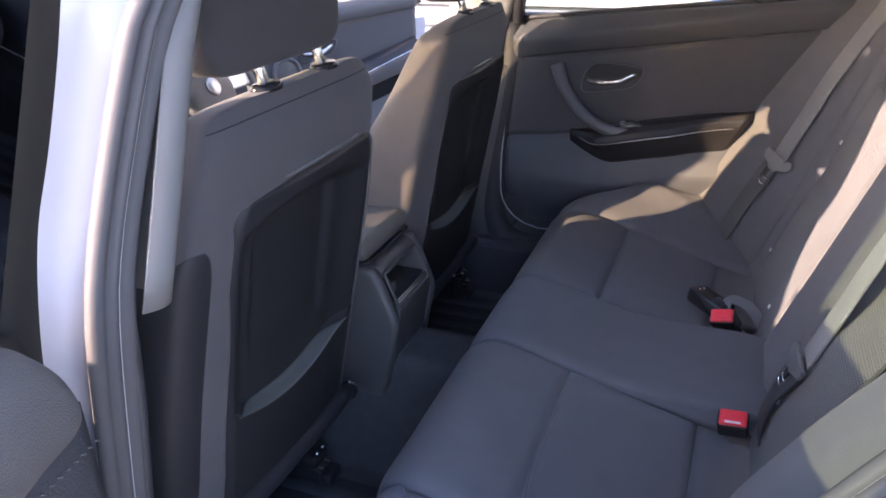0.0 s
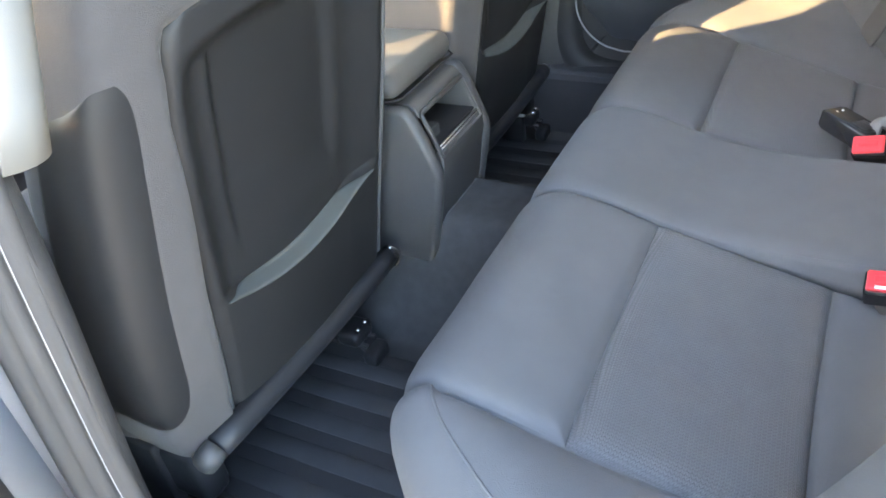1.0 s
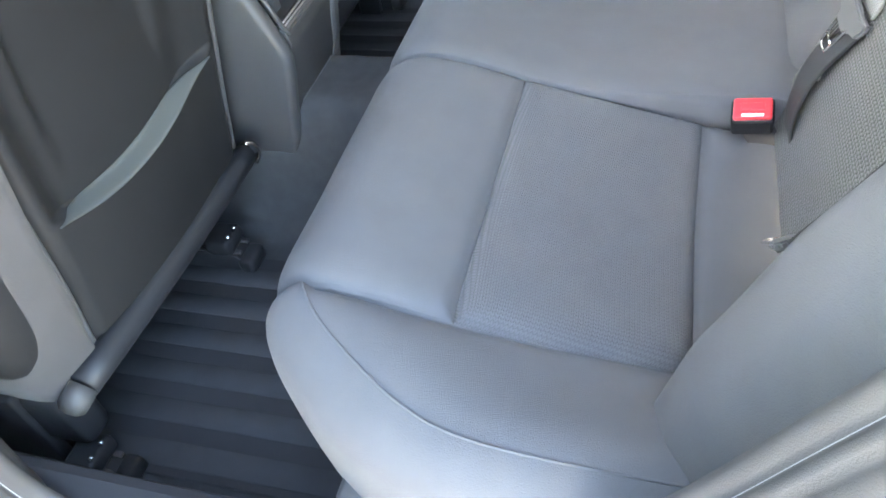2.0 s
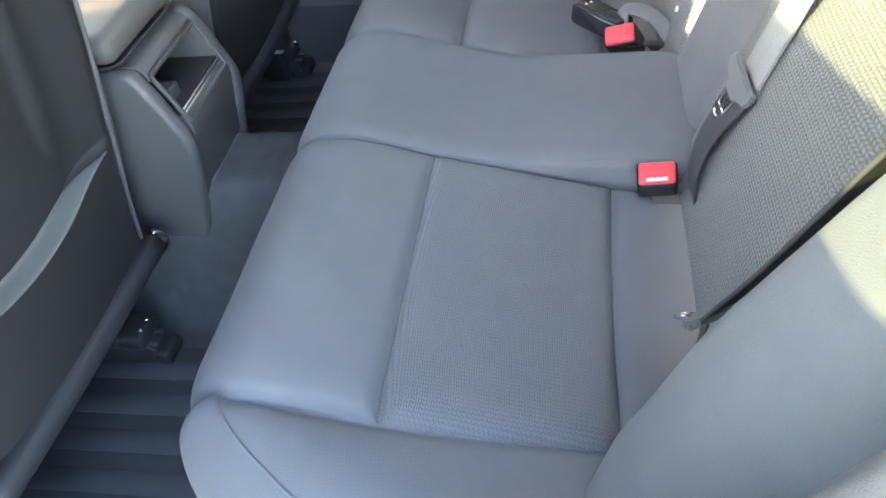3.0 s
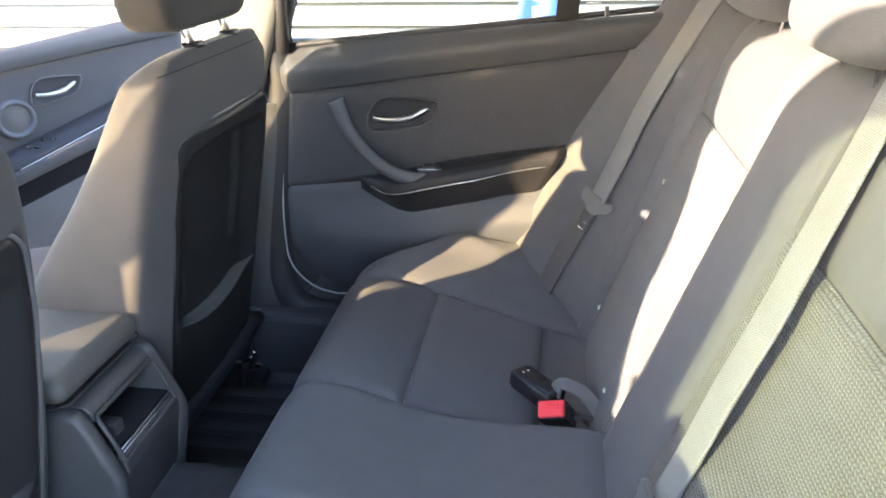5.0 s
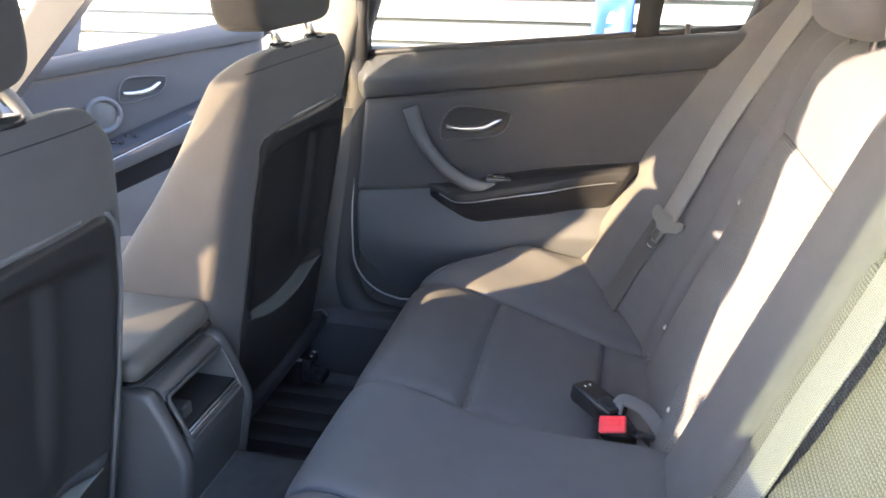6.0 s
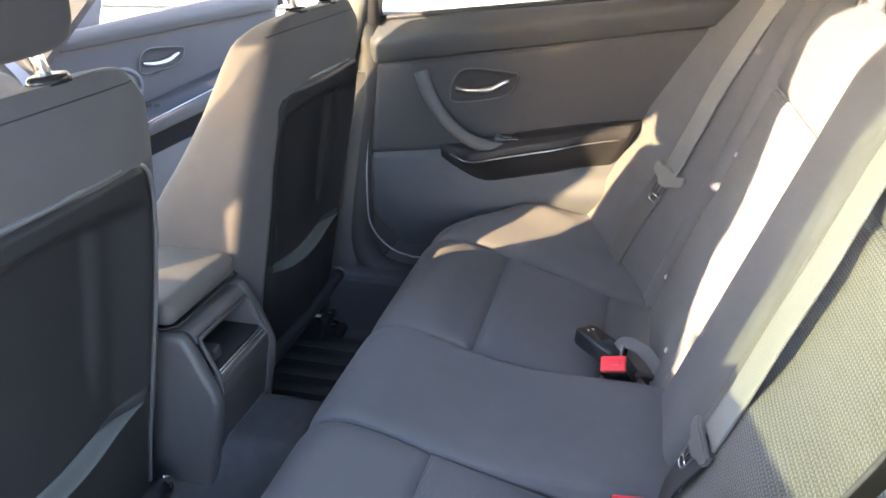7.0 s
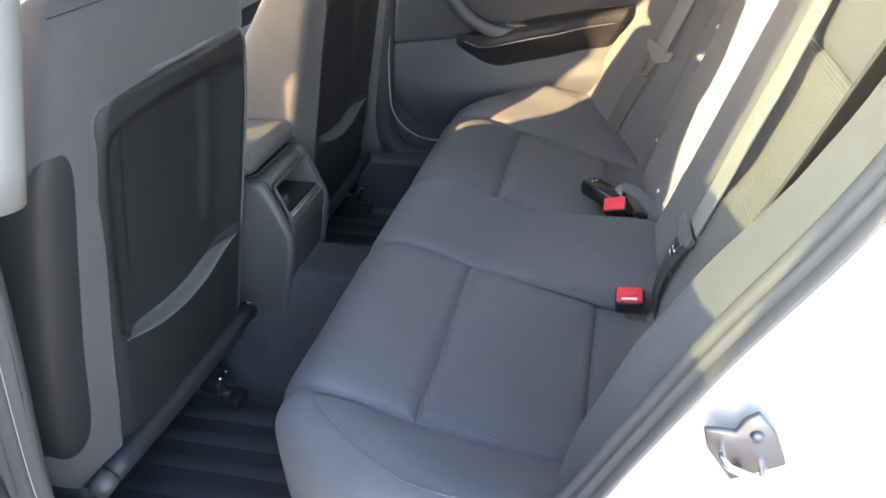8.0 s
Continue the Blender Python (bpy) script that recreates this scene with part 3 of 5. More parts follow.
def back_panel(x0, x1, z0, z1, nx=18, nz=26):
    xs, zs = edged(x0, x1, nx), edged(z0, z1, nz)

    def g(x, z):
        d = [abs(x - x0), abs(x - x1)]
        if z0 > 0.55:
            d.append(abs(z - z0))
        if z1 < 1.1:
            d.append(abs(z - z1))
        return back_point(x, z, 0.0012 * noise.noise((x * 9, z * 9, 7.0)) - groove(*d))
    return grid(g, xs, zs, 0.012, back=(0, -1, -0.3))


SLANT = [(0.45, 0.19), (0.62, 0.189), (0.69, 0.188), (0.75, 0.182), (0.80, 0.172), (0.86, 0.166), (1.0, 0.125), (1.18, 0.08)]
SWELL = [(0.45, 0.12), (0.62, 0.136), (0.75, 0.128), (0.85, 0.105), (0.94, 0.075), (1.0, 0.064), (1.18, 0.045)]


def bolster_point(side, x, z, lift=0.0):
    """The fixed bolster between the backrest and the door."""
    if side > 0:
        t = min(1.0, max(0.0, (x - 0.495) / 0.215))
        y = back_y(z) - 0.004 + lerp(SLANT, z) * (0.35 * smooth(0, 0.6, t) * t + 0.65 * t ** 1.2) - 0.05 * smooth(0.704, 0.725, x) + 0.016 * smooth(0.60, 0.66, x)
        return Vector((x, y + lift, z))
    rise = smooth(0.490, 0.568, x) ** 0.8
    fall = 0.055 * smooth(0.61, 0.72, x) + 0.05 * smooth(0.70, 0.725, x)
    y = back_y(z) - 0.012 + (lerp(SWELL, z) + 0.012) * rise - fall * (0.4 + 0.6 * lerp(SWELL, z) / 0.147)
    return Vector((side * x, y + lift, z))


def side_cushion(side):
    xs = [0.495, 0.50, 0.507, 0.515] + span(0.525, 0.725, 22)
    return grid(lambda x, v: bolster_point(side, x, 0.47 + 0.70 * v, 0.0015 * noise.noise((x * 14, v * 9, side))), xs, span(0, 1, 36), 0.01, back=(0, -1, 0))


bench_back = part("backrest", box((-0.66, -0.16, 0.5), (0.66, -0.12, 1.13), 0.01, turn=Matrix.Rotation(radians(19.3), 3, "X")), PLASTIC, bench, "upright rear backrest")
for s in (-1, 1):
    lo, hi = (0.125, 0.47) if s > 0 else (-0.47, -0.070)
    part("back_insert", back_panel(lo, hi, 0.50, 0.962), WEAVE_BACK, bench_back, "coarse woven cloth insert")
    part("upper_panel", back_panel(lo, hi, 0.962, 1.15, nz=12), FABRIC, bench_back)
    lo, hi = (0.47, 0.53) if s > 0 else (-0.53, -0.47)
    part("edge_panel", back_panel(lo, hi, 0.50, 1.15, 8, 40), FABRIC, bench_back)
    part("fixed_bolster", side_cushion(s), FABRIC, bench_back)
part("middle_panel", back_panel(-0.070, 0.125, 0.50, 1.15, 14, 40), FABRIC, bench_back)
for x, z in ((0.458, 0.577), (0.183, 0.574), (0.451, 0.838), (-0.18, 0.60), (-0.135, 0.605)):
    p = back_point(x, z, 0.001)
    b = bmesh.new()
    bmesh.ops.create_cone(b, cap_ends=True, segments=12, radius1=0.0055, radius2=0.0035, depth=0.003, matrix=Matrix.Translation(p) @ Matrix.Rotation(radians(-70.7), 4, "X"))
    part("button", b, HEADLINER, bench_back, "small pale fastening stud")


def extruded(profile, x0, x1, bevel):
    bm = bmesh.new()
    f = bm.faces.new([bm.verts.new((x0, y, z)) for y, z in profile])
    r = bmesh.ops.extrude_face_region(bm, geom=[f])
    for v in [g for g in r["geom"] if isinstance(g, bmesh.types.BMVert)]:
        v.co.x = x1
    bmesh.ops.recalc_face_normals(bm, faces=bm.faces[:])
    if bevel:
        rim = [e for e in bm.edges if abs(e.verts[0].co.x - e.verts[1].co.x) < 1e-6]
        bmesh.ops.bevel(bm, geom=rim, offset=bevel, segments=5 if bevel > 0.01 else 3, affect="EDGES", profile=0.5)
    return bm


def pillow(centre, size, power=2.6, nu=28, nv=20, tilt=0.0):
    """A rounded padded block."""
    bm = bmesh.new()
    rows = []
    sg = lambda c: math.copysign(abs(c) ** (2 / power), c)
    for i in range(nu):
        u = 2 * math.pi * i / nu
        rows.append([])
        for j in range(nv + 1):
            v = -math.pi / 2 + math.pi * j / nv
            p = Vector((size[0] / 2 * sg(math.cos(v)) * sg(math.cos(u)), size[1] / 2 * sg(math.cos(v)) * sg(math.sin(u)), size[2] / 2 * sg(math.sin(v))))
            rows[-1].append(bm.verts.new(Matrix.Rotation(tilt, 3, "X") @ p + Vector(centre)))
    for i in range(nu):
        a, b = rows[i], rows[(i + 1) % nu]
        for j in range(nv):
            bm.faces.new((a[j], b[j], b[j + 1], a[j + 1]))
    bmesh.ops.remove_doubles(bm, verts=bm.verts[:], dist=1e-5)
    bmesh.ops.recalc_face_normals(bm, faces=bm.faces[:])
    return bm


for x, w, h in ((-0.36, 0.27, 0.16), (0.36, 0.27, 0.16), (0.0, 0.25, 0.11)):
    hr = tagged(empty("rear_headrest"), "padded charcoal cloth headrest on the rear backrest", "headrest", group="rear headrests")
    part("pad", pillow((x, -0.19, 1.125 + h / 2), (w, 0.10, h), 3.2, tilt=radians(12)), FABRIC, hr)
    for dx in (-0.05, 0.05):
        part("post", sweep([(x + dx, -0.20, 1.09), (x + dx, -0.20, 1.2)], circle(0.006, 8), up=(0, 1, 0)), CHROME, hr)


# ---- front seats ----
def seat_rear_y(z):
    return 0.664 + (0.975 - z) * 0.204 + 0.5 * max(0, z - 1.0) ** 2


HALF = [(0.40, 0.235), (0.50, 0.265), (0.65, 0.275), (0.85, 0.262), (0.96, 0.245), (1.035, 0.225), (1.068, 0.208), (1.085, 0.186), (1.093, 0.13)]
DEEP = [(0.40, 0.15), (0.60, 0.155), (0.9, 0.12), (1.035, 0.095), (1.075, 0.07), (1.093, 0.02)]


HALF = [(p.x, p.y) for p in spline([(z, h, 0) for z, h in HALF], 10)]
DEEP = [(p.x, p.y) for p in spline([(z, h, 0) for z, h in DEEP], 10)]


FLARE = [(0.40, 1.02), (0.62, 1.012), (0.70, 0.977), (0.80, 0.910), (0.865, 0.861), (0.935, 0.815), (0.985, 0.788), (1.02, 0.770), (1.05, 0.752), (1.07, 0.724), (1.085, 0.69), (1.093, 0.665)]
FLARE = [(p.x, p.y) for p in spline([(z, h, 0) for z, h in FLARE], 5)]


def seat_shell(u, z, flared=False):
    """A point of the padded seat back round its outline; u: 0 to 1, from the middle of the rear."""
    a, d = lerp(HALF, z), lerp(DEEP, z) / 2
    w = 2 * math.pi * u
    c, s = math.sin(w), -math.cos(w)
    n = 3.1 - 0.35 * smooth(0.35, -0.35, s) + 2.0 * smooth(0.1, -0.6, c) * smooth(0.5, -0.2, s)
    x = a * math.copysign(abs(c) ** (2 / n), c)
    y = d * math.copysign(abs(s) ** (2 / n), s)
    front = smooth(-0.2, 1, s)
    # The narrow bulge at c > 0 is unseen, added to block stray sun.
    y += front * (0.09 if c < 0 else 0.035 + 0.12 * (1 - smooth(0.79, 0.845, z)) * smooth(0.76, 0.79, z)) * abs(c) ** 2 * (1 - smooth(0.9, 1.05, z))
    if flared and c < 0:
        base = seat_rear_y(z) + d
        y = d * math.copysign(abs(s) ** (2 / n), s) + max(-0.02, lerp(FLARE, z) - base - d) * smooth(-0.25, 0.5, s) * smooth(0.1, 0.7, -c)
        x *= 1 - 0.15 * smooth(1.05, 1.088, z)
    if s < 0:
        y += 0.045 * (1 - smooth(0.158, 0.180, abs(x) - (0.032 if x > 0 else 0.0))) * (1 - smooth(0.935, 0.968, z))
    return Vector((x, seat_rear_y(z) + d + 0.02 * smooth(1.04, 1.093, z) + y, z))


def panel_half(z):
    return 0.170 + 0.012 * smooth(0.5, 0.8, z) - 0.012 * smooth(0.85, 0.97, z)


def recess(u, z):
    """How far the hard seat-back panel is sunk, with u across (-1 to 1)."""
    foot = 0.598 + 0.038 * u * u
    top = 1 - smooth(0.915 - 0.02 * u * u, 0.950 - 0.02 * u * u, z)
    wide = smooth(foot - 0.002, foot + 0.012, z) * top * (1 - smooth(0.68, 0.95, abs(u)))
    deep = smooth(foot + 0.02, foot + 0.14, z) * top * (1 - smooth(0.52, 0.62, abs(u)))
    return 0.025 * wide + 0.012 * deep


def panel_surface(u, v):
    z = 0.437 + (0.978 - 0.437) * v
    z += 0.038 * u * u * smooth(0.45, 0.585, z) * (1 - smooth(0.65, 0.80, z))
    corner = 0.045
    h = panel_half(z)
    if z > 0.978 - corner:
        t = (z - (0.978 - corner)) / corner
        h -= corner * (1 - math.sqrt(max(0, 1 - t * t)))
    y = seat_rear_y(z) - 0.008 + recess(u * h / panel_half(z), z) + 0.012 * smooth(0.9, 1.0, abs(u)) + 0.012 * smooth(0.975, 1.0, v) + 0.016 * abs(u) ** 2.4
    wide = 0.032 * smooth(0.55, 1.0, u)
    return Vector((u * h + wide, y - 0.15 * wide, z))


def front_seat(cx, name_words):
    seat = tagged(empty("front_seat"), name_words, "car seat", group="front seats")
    seat.location = (cx, 0, 0)
    zs = span(0.41, 1.04, 64) + [1.05, 1.06, 1.069, 1.077, 1.083, 1.088, 1.0915, 1.093]
    body = part("backrest", grid(lambda u, z: seat_shell(u, z, cx > 0), span(0, 1, 120)[:-1], zs, close_u=True), SEAT_CLOTH, seat)
    b = bmesh.new()
    b.faces.new([b.verts.new(seat_shell(u, 1.093, cx > 0)) for u in span(0, 1, 120)[:-1]])
    part("top_cap", b, SEAT_CLOTH, body)
    us = [-1, -0.985, -0.965, -0.94, -0.91] + span(-0.88, 0.88, 60) + [0.91, 0.94, 0.965, 0.985, 1]
    panel = part("back_panel", grid(panel_surface, us, span(0, 0.285, 18) + span(0.2875, 0.34, 22) + span(0.355, 0.9, 38) + span(0.905, 1, 22), 0.008, back=(0, 1, 0)), PANEL, seat, "hard black plastic back panel with sunk knee recess")
    rim = [panel_surface(-1, v) for v in span(0, 0.995, 60)] + [panel_surface(u, 1) for u in span(-0.97, 0.97, 20)] + [panel_surface(1, v) for v in span(0.995, 0, 60)]
    part("panel_rim", sweep([Vector((p.x, p.y - 0.005, p.z)) for p in rim], circle(0.0034, 8), up=(0, -1, 0.2)), RIM, panel, "thin smooth edge of the panel")
    # Thin pale skin over the recess foot, carrying the painted sheen.
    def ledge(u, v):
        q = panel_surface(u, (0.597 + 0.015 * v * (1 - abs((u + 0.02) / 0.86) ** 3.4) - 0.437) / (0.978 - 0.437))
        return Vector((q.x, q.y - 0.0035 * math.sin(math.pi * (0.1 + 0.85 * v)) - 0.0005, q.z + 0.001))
    part("ledge", grid(ledge, span(-0.875, 0.83, 48), span(0, 1, 12), 0.001, back=(0, 1, 0)), LEDGE, panel, "grey ledge of the knee recess, sky sheen painted into its colour")
    # side pad on the outer flank
    out = -1 if cx < 0 else 1

    def pad(u, v):
        z = 0.50 + 0.435 * v
        k = max(0.0, 1 - abs(2 * v - 1) ** (9 if v < 0.5 else 12)) ** 0.6
        # angle round the shell: 0.10 to 0.24 of the outline
        ang = 0.189 + 0.008 * (1 - v) - 0.036 * (1 - k) * smooth(0.6, 0.8, v) + (0.164 - 0.012 * v) * (u - 0.5) * k
        p = seat_shell(ang if out > 0 else 1 - ang, z)
        c = Vector((0, seat_rear_y(z) + 0.07, z))
        return p + (p - c).normalized() * (0.0055 * min(1, 24 * u * (1 - u)) * min(1, 14 * v * (1 - v)) - 0.0005)
    part("side_cover", grid(pad, span(0, 1, 14), [0, 0.001, 0.003, 0.007, 0.012, 0.02, 0.03, 0.045, 0.065] + span(0.09, 0.91, 22) + [0.935, 0.955, 0.97, 0.98, 0.988, 0.993, 0.997, 0.999, 1]), PANEL, seat, "black plastic side cover")
    # bolster roll at the foot
    roll = part("foot_roll", sweep([(-out * x, 0.768 + 0.1 * x * x, 0.431 - 0.025 * x) for x in span(-0.222, 0.208, 12)], circle(0.0185, 14), up=(0, 0, 1)), ROLL, seat, "grey padded roll at the foot of the backrest")
    part("end_cap", sweep([(out * 0.222, 0.772, 0.437), (out * 0.236, 0.774, 0.433), (out * 0.242, 0.78, 0.425)], circle(0.0175, 10), up=(0, 0, 1)), PLASTIC, roll)
    part("end_cap", sweep([(out * -0.208, 0.772, 0.426), (out * -0.220, 0.775, 0.423), (out * -0.226, 0.782, 0.416)], circle(0.0165, 10), up=(0, 0, 1)), ROLL, roll)
    # seam over the shoulders
    seam = [seat_shell(u, 1.066 + 0.006 * math.cos(u * 2 * math.pi)) for u in span(-0.2, 0.2, 30)]
    part("seam", sweep(seam, circle(0.0009, 6)), SEAM, seat)
    for dx in (-0.070, 0.071):
        base = Vector((dx, seat_rear_y(1.09) + 0.034, 1.087))
        bm = bmesh.new()
        bmesh.ops.create_cone(bm, cap_ends=True, segments=20, radius1=0.027, radius2=0.022, depth=0.008, matrix=Matrix.Translation(base + Vector((0, 0, 0.008))) @ Matrix.Diagonal((1.1, 0.62, 1, 1)))
        part("post_collar", bm, GLOSS, seat)
        part("post", sweep([base, base + Vector((0, 0.010, 0.03)), base + Vector((0, 0.030, 0.1))], circle(0.0075, 14), up=(0, 1, 0)), CHROME, seat, "chrome headrest post")
    part("headrest", pillow((-0.028 if cx < 0 else 0.002, seat_rear_y(1.09) + 0.072, 1.241), (0.310, 0.094, 0.25), 7.0, 52, 34, radians(-2)), HEAD_CLOTH, seat, "padded dark cloth headrest")
    # seat cushion ahead and its rails
    part("seat_cushion", pillow((0, 1.05, 0.50), (0.52, 0.56, 0.20), 4.0, tilt=radians(8)), SEAT_CLOTH, seat)
    for x0 in (out * 0.245, out * -0.14):
        rail = part("seat_rail", extruded([(0.785, 0.250), (0.785, 0.262), (0.80, 0.288), (1.35, 0.288), (1.35, 0.250)], x0 - 0.020, x0 + 0.020, 0.003), ARM_BLACK, seat, "dark steel seat rail")
        part("rail_lip", box((x0 - 0.017, 0.79, 0.287), (x0 - 0.009, 1.34, 0.293), 0.002), STEEL, rail)
        part("rail_lip", box((x0 + 0.009, 0.79, 0.287), (x0 + 0.017, 1.34, 0.293), 0.002), STEEL, rail)
        part("rail_end", box((x0 - 0.024, 0.772, 0.25), (x0 + 0.024, 0.80, 0.279), 0.007), ARM_BLACK, rail)
        part("rail_foot", box((x0 - 0.027, 0.80, 0.289), (x0 + 0.027, 0.845, 0.318), 0.008), ARM_BLACK, rail)
        for dx in (-0.012, 0.010):
            tip = bmesh.new()
            bmesh.ops.create_cone(tip, cap_ends=True, segments=10, radius1=0.0045, radius2=0.003, depth=0.008, matrix=Matrix.Translation((x0 + dx, 0.804, 0.321)) @ Matrix.Rotation(radians(40), 4, "X"))
            part("rail_bolt", tip, CHROME, rail, "bright bolt head")
        part("rail_bracket", box((x0 - 0.010, 0.86, 0.28), (x0 + 0.010, 0.96, 0.43), 0.005), ARM_BLACK, rail)
    shroud = part("recliner_cover", box((out * 0.222 - 0.024, 0.80, 0.325), (out * 0.222 + 0.024, 1.02, 0.425), 0.016, 3), ARM_BLACK, seat, "black recliner cover")
    part("recliner_pin", sweep([(out * 0.205, 0.812, 0.418), (out * 0.228, 0.806, 0.421)], circle(0.0055, 10), up=(0, 0, 1)), CHROME, shroud, "bright hinge pin")
    part("hook", sweep(spline([(out * -0.212, 0.768, 0.444), (out * -0.221, 0.760, 0.436), (out * -0.224, 0.758, 0.418), (out * -0.219, 0.766, 0.402)], 5), circle(0.0040, 8), up=(1, 0, 0)), CHROME, roll, "bright wire hook")
    return seat


front_seat(-0.366, "charcoal cloth front seat with black plastic back panel")
front_seat(0.366, "charcoal cloth driver's seat with black plastic back panel, partly sunlit")

# seat lever of the far seat
lever = part("seat_catch", box((0.566, 0.815, 0.322), (0.586, 0.865, 0.334), 0.004), ZINC)
part("catch_housing", box((0.566, 0.822, 0.25), (0.592, 0.872, 0.322), 0.005), ARM_BLACK, lever, "black catch housing")
tagged(lever, "small bright metal catch beside the seat rail", "catch")


# ---- centre console ----
console = tagged(empty("centre_console"), "black plastic centre console with open rear tray", "console")
CON = [(0.90, 0.665)] + [(p.x, p.y) for p in spline([(0.75, 0.673, 0), (0.728, 0.669, 0), (0.712, 0.645, 0), (0.694, 0.600, 0), (0.6815, 0.562, 0), (0.685, 0.525, 0), (0.700, 0.455, 0), (0.712, 0.39, 0), (0.722, 0.33, 0)], 5)] + [(0.90, 0.33)]


# two cheeks, a lower face and a hollow tray between
for s in (-1, 1):
    lo, hi = (0.078, 0.104) if s > 0 else (-0.104, -0.078)
    part("cheek", extruded(CON, lo, hi, 0.0115), PLASTIC, console)
part("lower_face", extruded([(0.90, 0.56), (0.70, 0.590), (0.691, 0.592), (0.685, 0.578), (0.684, 0.565), (0.688, 0.548), (0.704, 0.455), (0.716, 0.39), (0.724, 0.34), (0.90, 0.34)], -0.0778, 0.0778, 0.002), CONSOLE_FACE, console, "black drawer front")
part("upper_face", extruded([(0.90, 0.664), (0.75, 0.67), (0.73, 0.669), (0.7215, 0.661), (0.716, 0.648), (0.725, 0.643), (0.90, 0.64)], -0.0778, 0.0778, 0.002), PLASTIC, console)
part("tray_wall", box((-0.0775, 0.79, 0.57), (0.0775, 0.81, 0.65), 0.002), ARM_BLACK, console)
part("tray_divider", box((-0.045, 0.715, 0.58), (-0.02, 0.79, 0.615), 0.004), SOFT, console)
part("bezel", sweep([(-0.072, 0.7155, 0.654), (0.072, 0.7155, 0.654), (0.075, 0.713, 0.648), (0.075, 0.688, 0.588), (0.072, 0.686, 0.583), (-0.072, 0.686, 0.583), (-0.075, 0.688, 0.588), (-0.075, 0.713, 0.648)], circle(0.0036, 8), closed=True, up=(0, -0.9, 0.4)), CONSOLE_FACE, console)
for dz in (0.0, 0.0052):
    part("tray_trim", sweep([(-0.070, 0.6905 + 0.3 * dz, 0.592 + dz), (0.070, 0.6905 + 0.3 * dz, 0.592 + dz)], circle(0.0013, 8)), SILVER, console, "thin bright trim line")
part("drawer_line", sweep([(-0.066, 0.6995, 0.465), (0.066, 0.6995, 0.465), (0.0715, 0.697, 0.48), (0.0715, 0.686, 0.545)], circle(0.0006, 6), up=(0, 1, 0)), RIM, console)
part("tray_floor", box((-0.0776, 0.70, 0.592), (0.0776, 0.80, 0.596), 0.001), ARM_BLACK, console)
lid = part("armrest_lid", box((-0.103, 0.738, 0.680), (0.103, 1.12, 0.724), 0.0215, 7), LEATHER, console, "grey grained armrest lid")
part("lid_seam", sweep([(-0.1035, 1.1, 0.683), (-0.1035, 0.752, 0.683), (-0.09, 0.737, 0.683), (0.09, 0.737, 0.683), (0.1035, 0.752, 0.683), (0.1035, 1.1, 0.683)], circle(0.002, 6)), SEAM, lid)
part("front_body", box((-0.11, 1.12, 0.40), (0.11, 1.75, 0.62), 0.02), PLASTIC, console)
part("gear_knob", pillow((0.0, 1.35, 0.70), (0.05, 0.05, 0.07), 2.4, 16, 12), LEATHER, console)


# ---- seat belts and buckles ----
def strap(points, width, normal, n=10, thick=0.0016):
    """A flat belt along points; normal: the way its face looks, or a list of two, at its start and further down."""
    pts = spline(points, n)
    bm = bmesh.new()
    rows = []
    for i, p in enumerate(pts):
        d = (pts[min(i + 1, len(pts) - 1)] - pts[max(i - 1, 0)]).normalized()
        nn = Vector(normal[0]).lerp(Vector(normal[1]), smooth(0.15, 0.55, i / (len(pts) - 1))) if isinstance(normal, list) else Vector(normal)
        side = d.cross(nn).normalized()
        up = side.cross(d).normalized()
        rows.append([bm.verts.new(p + side * a * width / 2 + up * b * thick) for a, b in ((-1, -1), (-0.9, -1.0), (0, -0.8), (0.9, -1.0), (1, -1), (1, 1), (0.9, 1.3), (0, 1.0), (-0.9, 1.3), (-1, 1))])
    k = 10
    for a, b in zip(rows, rows[1:]):
        for j in range(k):
            bm.faces.new((a[j], a[(j + 1) % k], b[(j + 1) % k], b[j]))
    bm.faces.new(rows[0][::-1])
    bm.faces.new(rows[-1])
    bmesh.ops.recalc_face_normals(bm, faces=bm.faces[:])
    return bm


